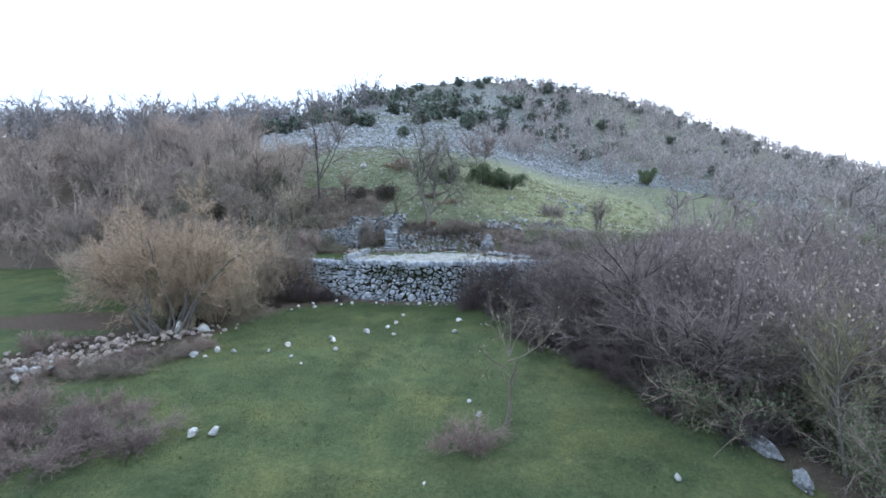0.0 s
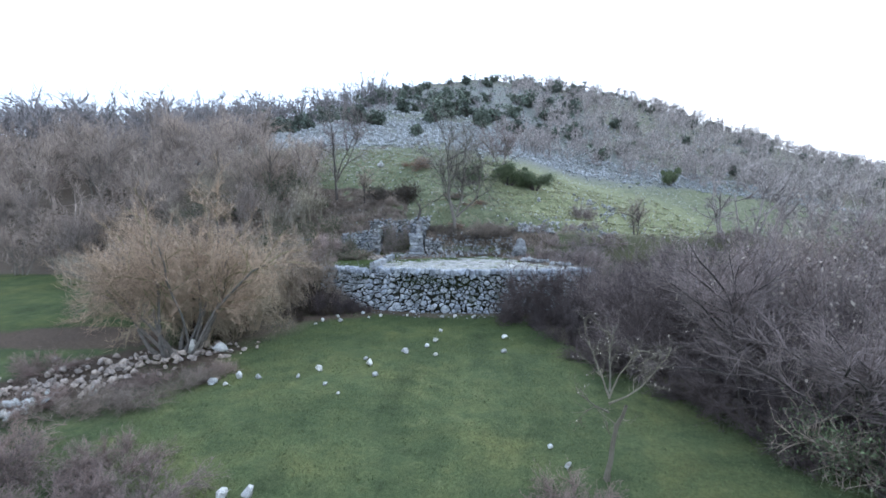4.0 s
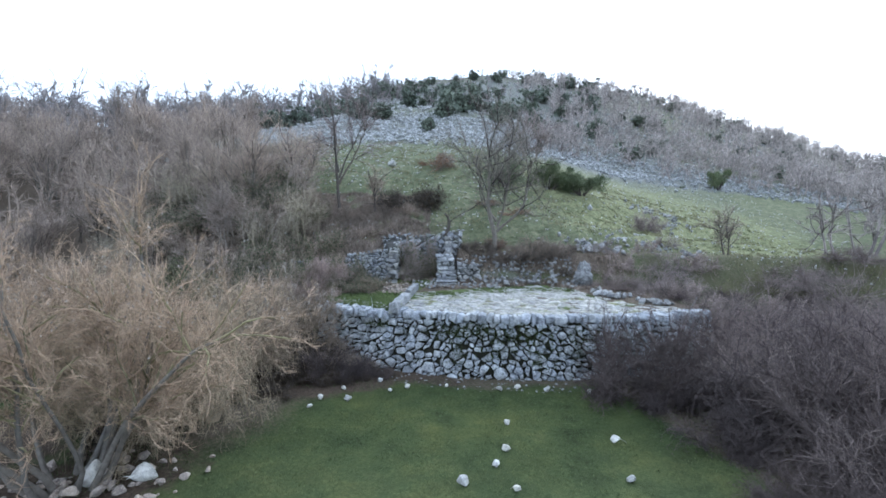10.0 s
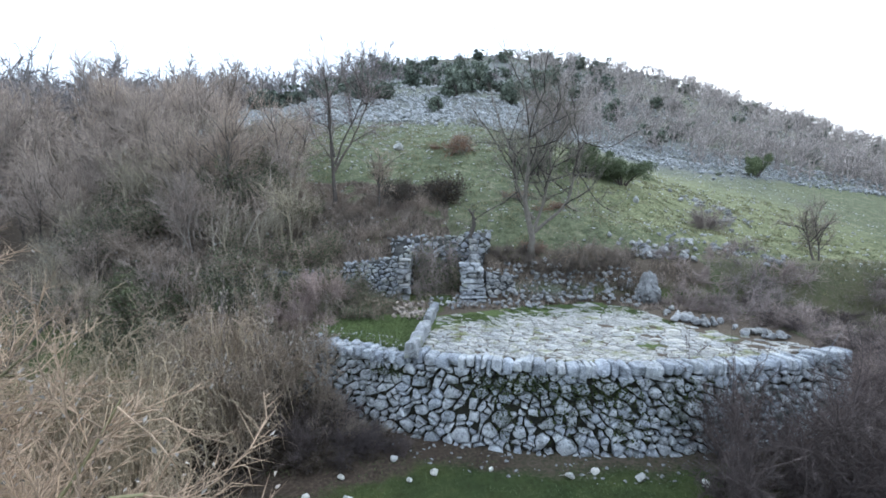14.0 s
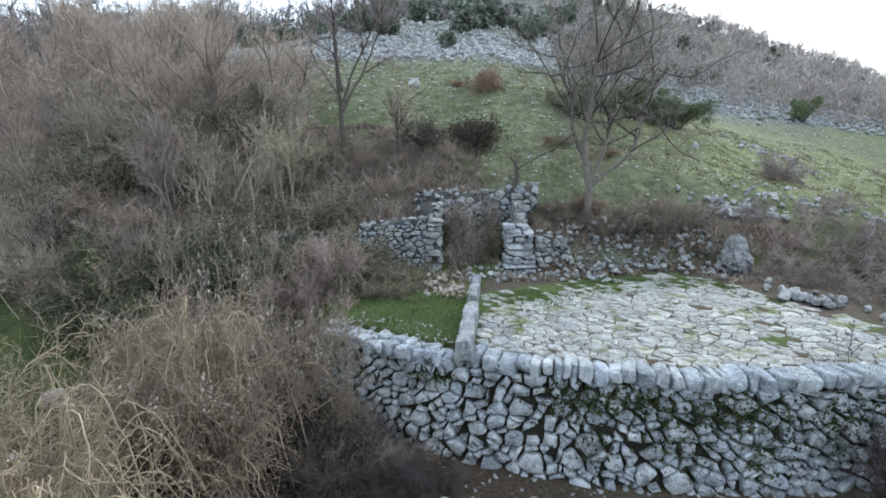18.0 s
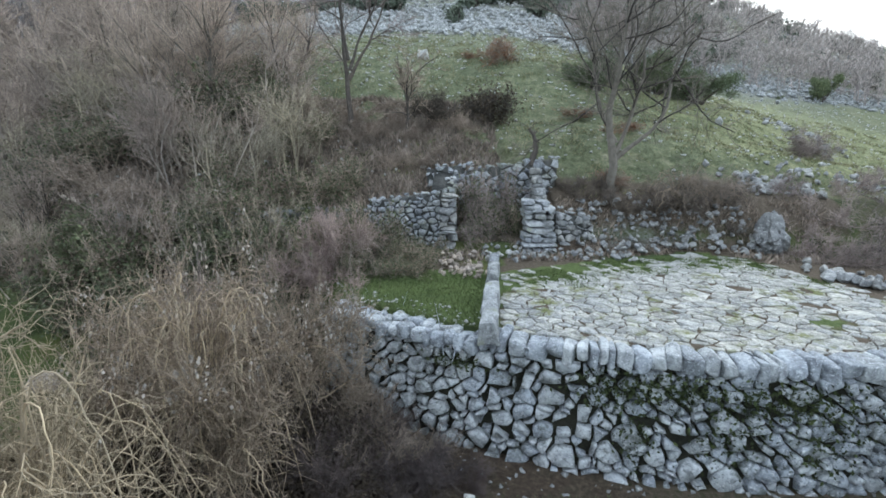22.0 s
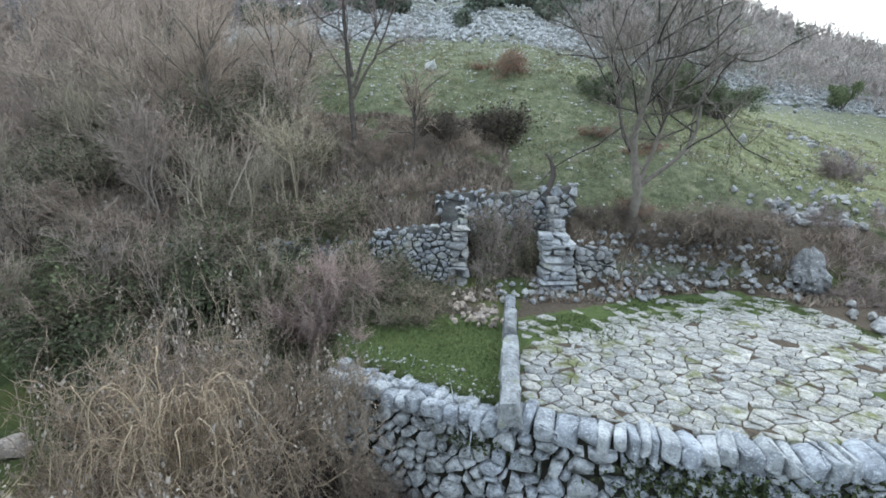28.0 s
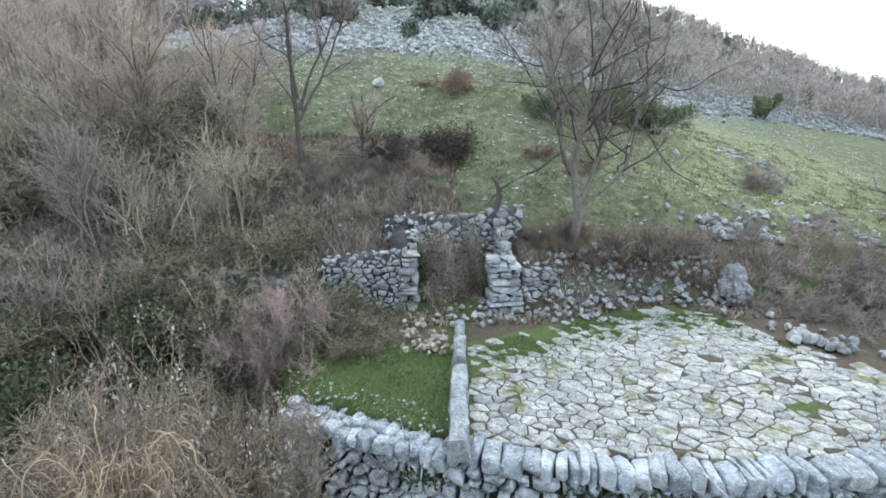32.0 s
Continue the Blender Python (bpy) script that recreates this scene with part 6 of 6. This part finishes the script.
crag("edge_stone", "long pale grey edge stone below the hedge bank", 7.6, 7.75, 0.32, 1.3, 0.42, 9, HILL_STONE, 8)
crag("edge_stone", "grey edge stone below the hedge bank", 7.55, 6.6, 0.36, 0.8, 0.4, 11, HILL_STONE, -10)

# White stones lying in the meadow grass.
for k, (x, y, s) in enumerate(((0.41, 18.77, 0.24), (0.35, 17.05, 0.2), (0.16, 15.99, 0.22), (-0.1, 15.5, 0.2), (0.17, 14.8, 0.17), (-0.73, 14.94, 0.27), (-1.81, 14.33, 0.2), (-1.66, 13.94, 0.3), (-1.4, 13.16, 0.2),
                               (2.4, 16.3, 0.3), (2.17, 15.01, 0.24), (-3.25, 18.16, 0.24), (-3.44, 18.73, 0.16), (-4.07, 17.8, 0.16), (-2.91, 13.5, 0.24), (-3.34, 13.05, 0.2), (-4.32, 13.0, 0.22), (-4.81, 13.0, 0.3),
                               (-4.95, 12.54, 0.2), (-5.3, 12.67, 0.34), (-2.56, 12.6, 0.16), (-2.14, 12.1, 0.12), (-3.22, 8.23, 0.36), (-2.8, 8.34, 0.3), (2.3, 9.7, 0.16), (2.47, 9.1, 0.2), (5.6, 6.8, 0.2), (1.34, 6.7, 0.12),
                               (-2.6, 19.3, 0.2), (-1.9, 18.9, 0.22), (-2.3, 18.7, 0.14), (0.9, 18.9, 0.2), (1.6, 18.7, 0.24), (-0.9, 19.0, 0.16), (2.6, 18.5, 0.22), (-3.9, 18.2, 0.2))):
    tagged(drop_rock("field_stone", WHITE_STONE, x, y, s, 40 + k, sink=0.12, flat=0.75), "white limestone lying in the meadow grass", "stone", "white meadow stones")


def strewn(name, label, material, count, seed, area, keep, lo, hi, forms=6, flat=0.55, lift=0.04):
    """Uncountable stones strewn over the ground, as one mesh."""
    rng = np.random.default_rng(seed)
    base = []
    for k in range(forms):
        me = rock_mesh(k, material, flat, fine=1)
        v = np.array([w.co for w in me.vertices])
        f = np.array([p.vertices[:] for p in me.polygons])
        base.append((v, f))
    x0, x1, y0, y1 = area
    xs, ys = rng.uniform(x0, x1, count * 6), rng.uniform(y0, y1, count * 6)
    ok = np.flatnonzero(keep(xs, ys, rng.random(count * 6)))[:count]
    zs = height(xs[ok], ys[ok])
    V, F, n0 = [], [], 0
    for x, y, z in zip(xs[ok], ys[ok], zs):
        v, f = base[int(rng.integers(0, forms))]
        s = lo + (hi - lo) * rng.random() ** 2.2
        a = rng.uniform(0, 6.28)
        c, sn = np.cos(a), np.sin(a)
        w = v @ np.array([[c, sn, 0], [-sn, c, 0], [0, 0, 1]]) * s + (x, y, z + lift * s)
        V.append(w)
        F.append(f + n0)
        n0 += len(v)
    me = mesh_from(np.concatenate(V), np.concatenate(F), name)
    me.materials.append(material)
    return tagged(new(name, me), label, "stones", kind="stuff")


strewn("slope_stones", "small pale stones strewn over the grass slope", SLOPE_STONE, 9500, 91, (-16, 24, 26, 46), lambda x, y, r: r < 0.35 + 0.5 * sstep(30, 42, y) * (x < 4) + 0.25 * sstep(-1, -5, x), 0.05, 0.24, lift=0.02)
strewn("foot_stones", "small fallen stones and litter at the wall's foot", HILL_STONE, 200, 94, (-5, 4, 18.4, 21), lambda x, y, r: (np.abs(np.hypot(x - ARC_X, y - ARC_Y) - ARC_R - 0.45) < 0.4) & (r < 0.8), 0.03, 0.16)
strewn("edge_stones", "small pale stones in the grass along the wall's top", SLOPE_STONE, 150, 99, (-5, -2.3, 20.5, 22.4), lambda x, y, r: (np.abs(ARC_R - np.hypot(x - ARC_X, y - ARC_Y) - 0.6) < 0.28) & (x < curb_x(y) - 0.12), 0.04, 0.12, lift=0.05)
strewn("scree_stones", "grey limestone scree below the hilltop", SLOPE_STONE, 8000, 92, (-22, 20, 40, 60), lambda x, y, r: r < sstep(39, 46, y - 5 * sstep(4, 9, x)) * (1 - 0.6 * sstep(8, 18, x)), 0.14, 0.62, flat=0.7, lift=0.2)
strewn("tree_line_stones", "grey limestone scree among the trees of the far slope", SLOPE_STONE, 3200, 102, (8, 42, 43, 56), lambda x, y, r: r < 0.8 * sstep(46, 49, y), 0.14, 0.6, flat=0.7, lift=0.2)
strewn("upper_scree_stones", "scattered limestone blocks on the upper hillside", SLOPE_STONE, 3500, 98, (-26, 46, 58, 80), lambda x, y, r: r < 0.8, 0.2, 0.8, flat=0.7, lift=0.2)
strewn("hilltop_stones", "pale limestone blocks among hilltop scrub", HILL_STONE, 2600, 93, (-34, 60, 72, 116), lambda x, y, r: r < 0.8, 0.3, 1.2)


def grass_tufts(name, label, material, count, seed, area, keep, size):
    rng = np.random.default_rng(seed)
    x0, x1, y0, y1 = area
    x, y = rng.uniform(x0, x1, count), rng.uniform(y0, y1, count)
    ok = keep(x, y)
    x, y = x[ok], y[ok]
    n = len(x)
    z = height(x, y)
    a = rng.uniform(0, 6.28, n)
    s = size * rng.uniform(0.5, 1.5, n)
    side = np.stack([np.cos(a), np.sin(a), 0 * a], 1) * (s * 0.16)[:, None]
    tip = np.stack([rng.normal(0, 0.5, n) * s, rng.normal(0, 0.5, n) * s, s], 1)
    p = np.stack([x, y, z - 0.01], 1)
    verts = np.stack([p - side, p + side, p + tip], 1).reshape(-1, 3)
    me = mesh_from(verts, np.arange(3 * n).reshape(-1, 3), name)
    me.materials.append(material)
    return tagged(new(name, me), label, "grass", kind="stuff")


grass_tufts("meadow_grass", "short green grass blades of the meadow", GRASS, 120000, 95, (-8, 8, 4, 19.4), lambda x, y: (ARC_R - np.hypot(x - ARC_X, y - ARC_Y) < -0.3) & (fbm(x, y, 1.3, 9) > -0.35), 0.04)
grass_tufts("meadow_weeds", "dark broad-leaved weeds in patches of the meadow", WEED, 16000, 101, (-7, 7.5, 3, 19.2), lambda x, y: (ARC_R - np.hypot(x - ARC_X, y - ARC_Y) < -0.3) & (fbm(x, y, 0.5, 1) + 0.6 * fbm(x, y, 2.6, 6) > 0.62), 0.06)
grass_tufts("terrace_grass", "short lush green grass on the terrace", LUSH, 90000, 96, (-5.6, 4.2, 20.6, 24.2), lambda x, y: (x < curb_x(y) - 0.15) & (y < 22.9) | (x > curb_x(y) + 0.2) & (y > back_edge(x) - 1.1 + 0.5 * fbm(x, y, 0.9, 2)) & (y < back_edge(x) - 0.1) & (fbm(x, y, 0.6, 7) > -0.25), 0.04)
grass_tufts("slope_grass", "yellow-green grass on the hillside", STRAW, 110000, 97, (-9, 18, 25.6, 40), lambda x, y: fbm(x, y, 0.5, 3) + 0.5 * fbm(x, y, 2.5, 1) > 0.2, 0.075)
grass_tufts("slope_turf", "green turf clumps on the hillside", SLOPE_TURF, 120000, 103, (-9, 18, 25.8, 40), lambda x, y: fbm(x, y, 0.45, 8) + 0.4 * fbm(x, y, 3.0, 5) > 0.25, 0.06)
grass_tufts("dry_grass", "dry brown grass and bracken on the slope above the ruin", TWIG_BROWN, 44000, 88, (-12, -1.4, 25.3, 30), lambda x, y: fbm(x, y, 1.0, 6) > -0.4, 0.13)
grass_tufts("bank_litter", "dry brown grass among the bank's stones", TWIG_BROWN, 9000, 89, (-3.2, 6, 23.9, 25.6), lambda x, y: (y > back_edge(x) + 0.1) & (fbm(x, y, 0.7, 4) > -0.2), 0.1)


# Dark moss and small weeds hanging in the wall's joints.
rng = np.random.default_rng(90)
spots = []
for s, v, rs, rv, n in ((-0.9, 1.3, 0.3, 0.14, 420), (-0.1, 1.38, 0.3, 0.1, 420), (1.1, 1.3, 0.4, 0.13, 500), (-2.9, 1.38, 0.25, 0.07, 160), (0.4, 0.85, 0.25, 0.25, 300), (1.6, 0.8, 0.3, 0.25, 320), (2.7, 1.15, 0.35, 0.22, 380), (-0.6, 0.75, 0.15, 0.3, 200)):
    u, w = rng.normal(s - 1.75, rs, n), np.minimum(rng.normal(v, rv, n), 1.56)
    for a, b in zip(u, w):
        x, y = arc_at(a, 0.02 + 0.06 * (1.55 - b) / 1.8 + rng.uniform(-0.05, 0.05))
        spots.append((x, y, b))
me = leaves(rng, np.array(spots), 0.03, "wall_moss")
me.materials.append(LEAF_MOSS)
tagged(new("wall_moss", me), "dark green moss and weeds in the wall's joints", "moss", kind="stuff")
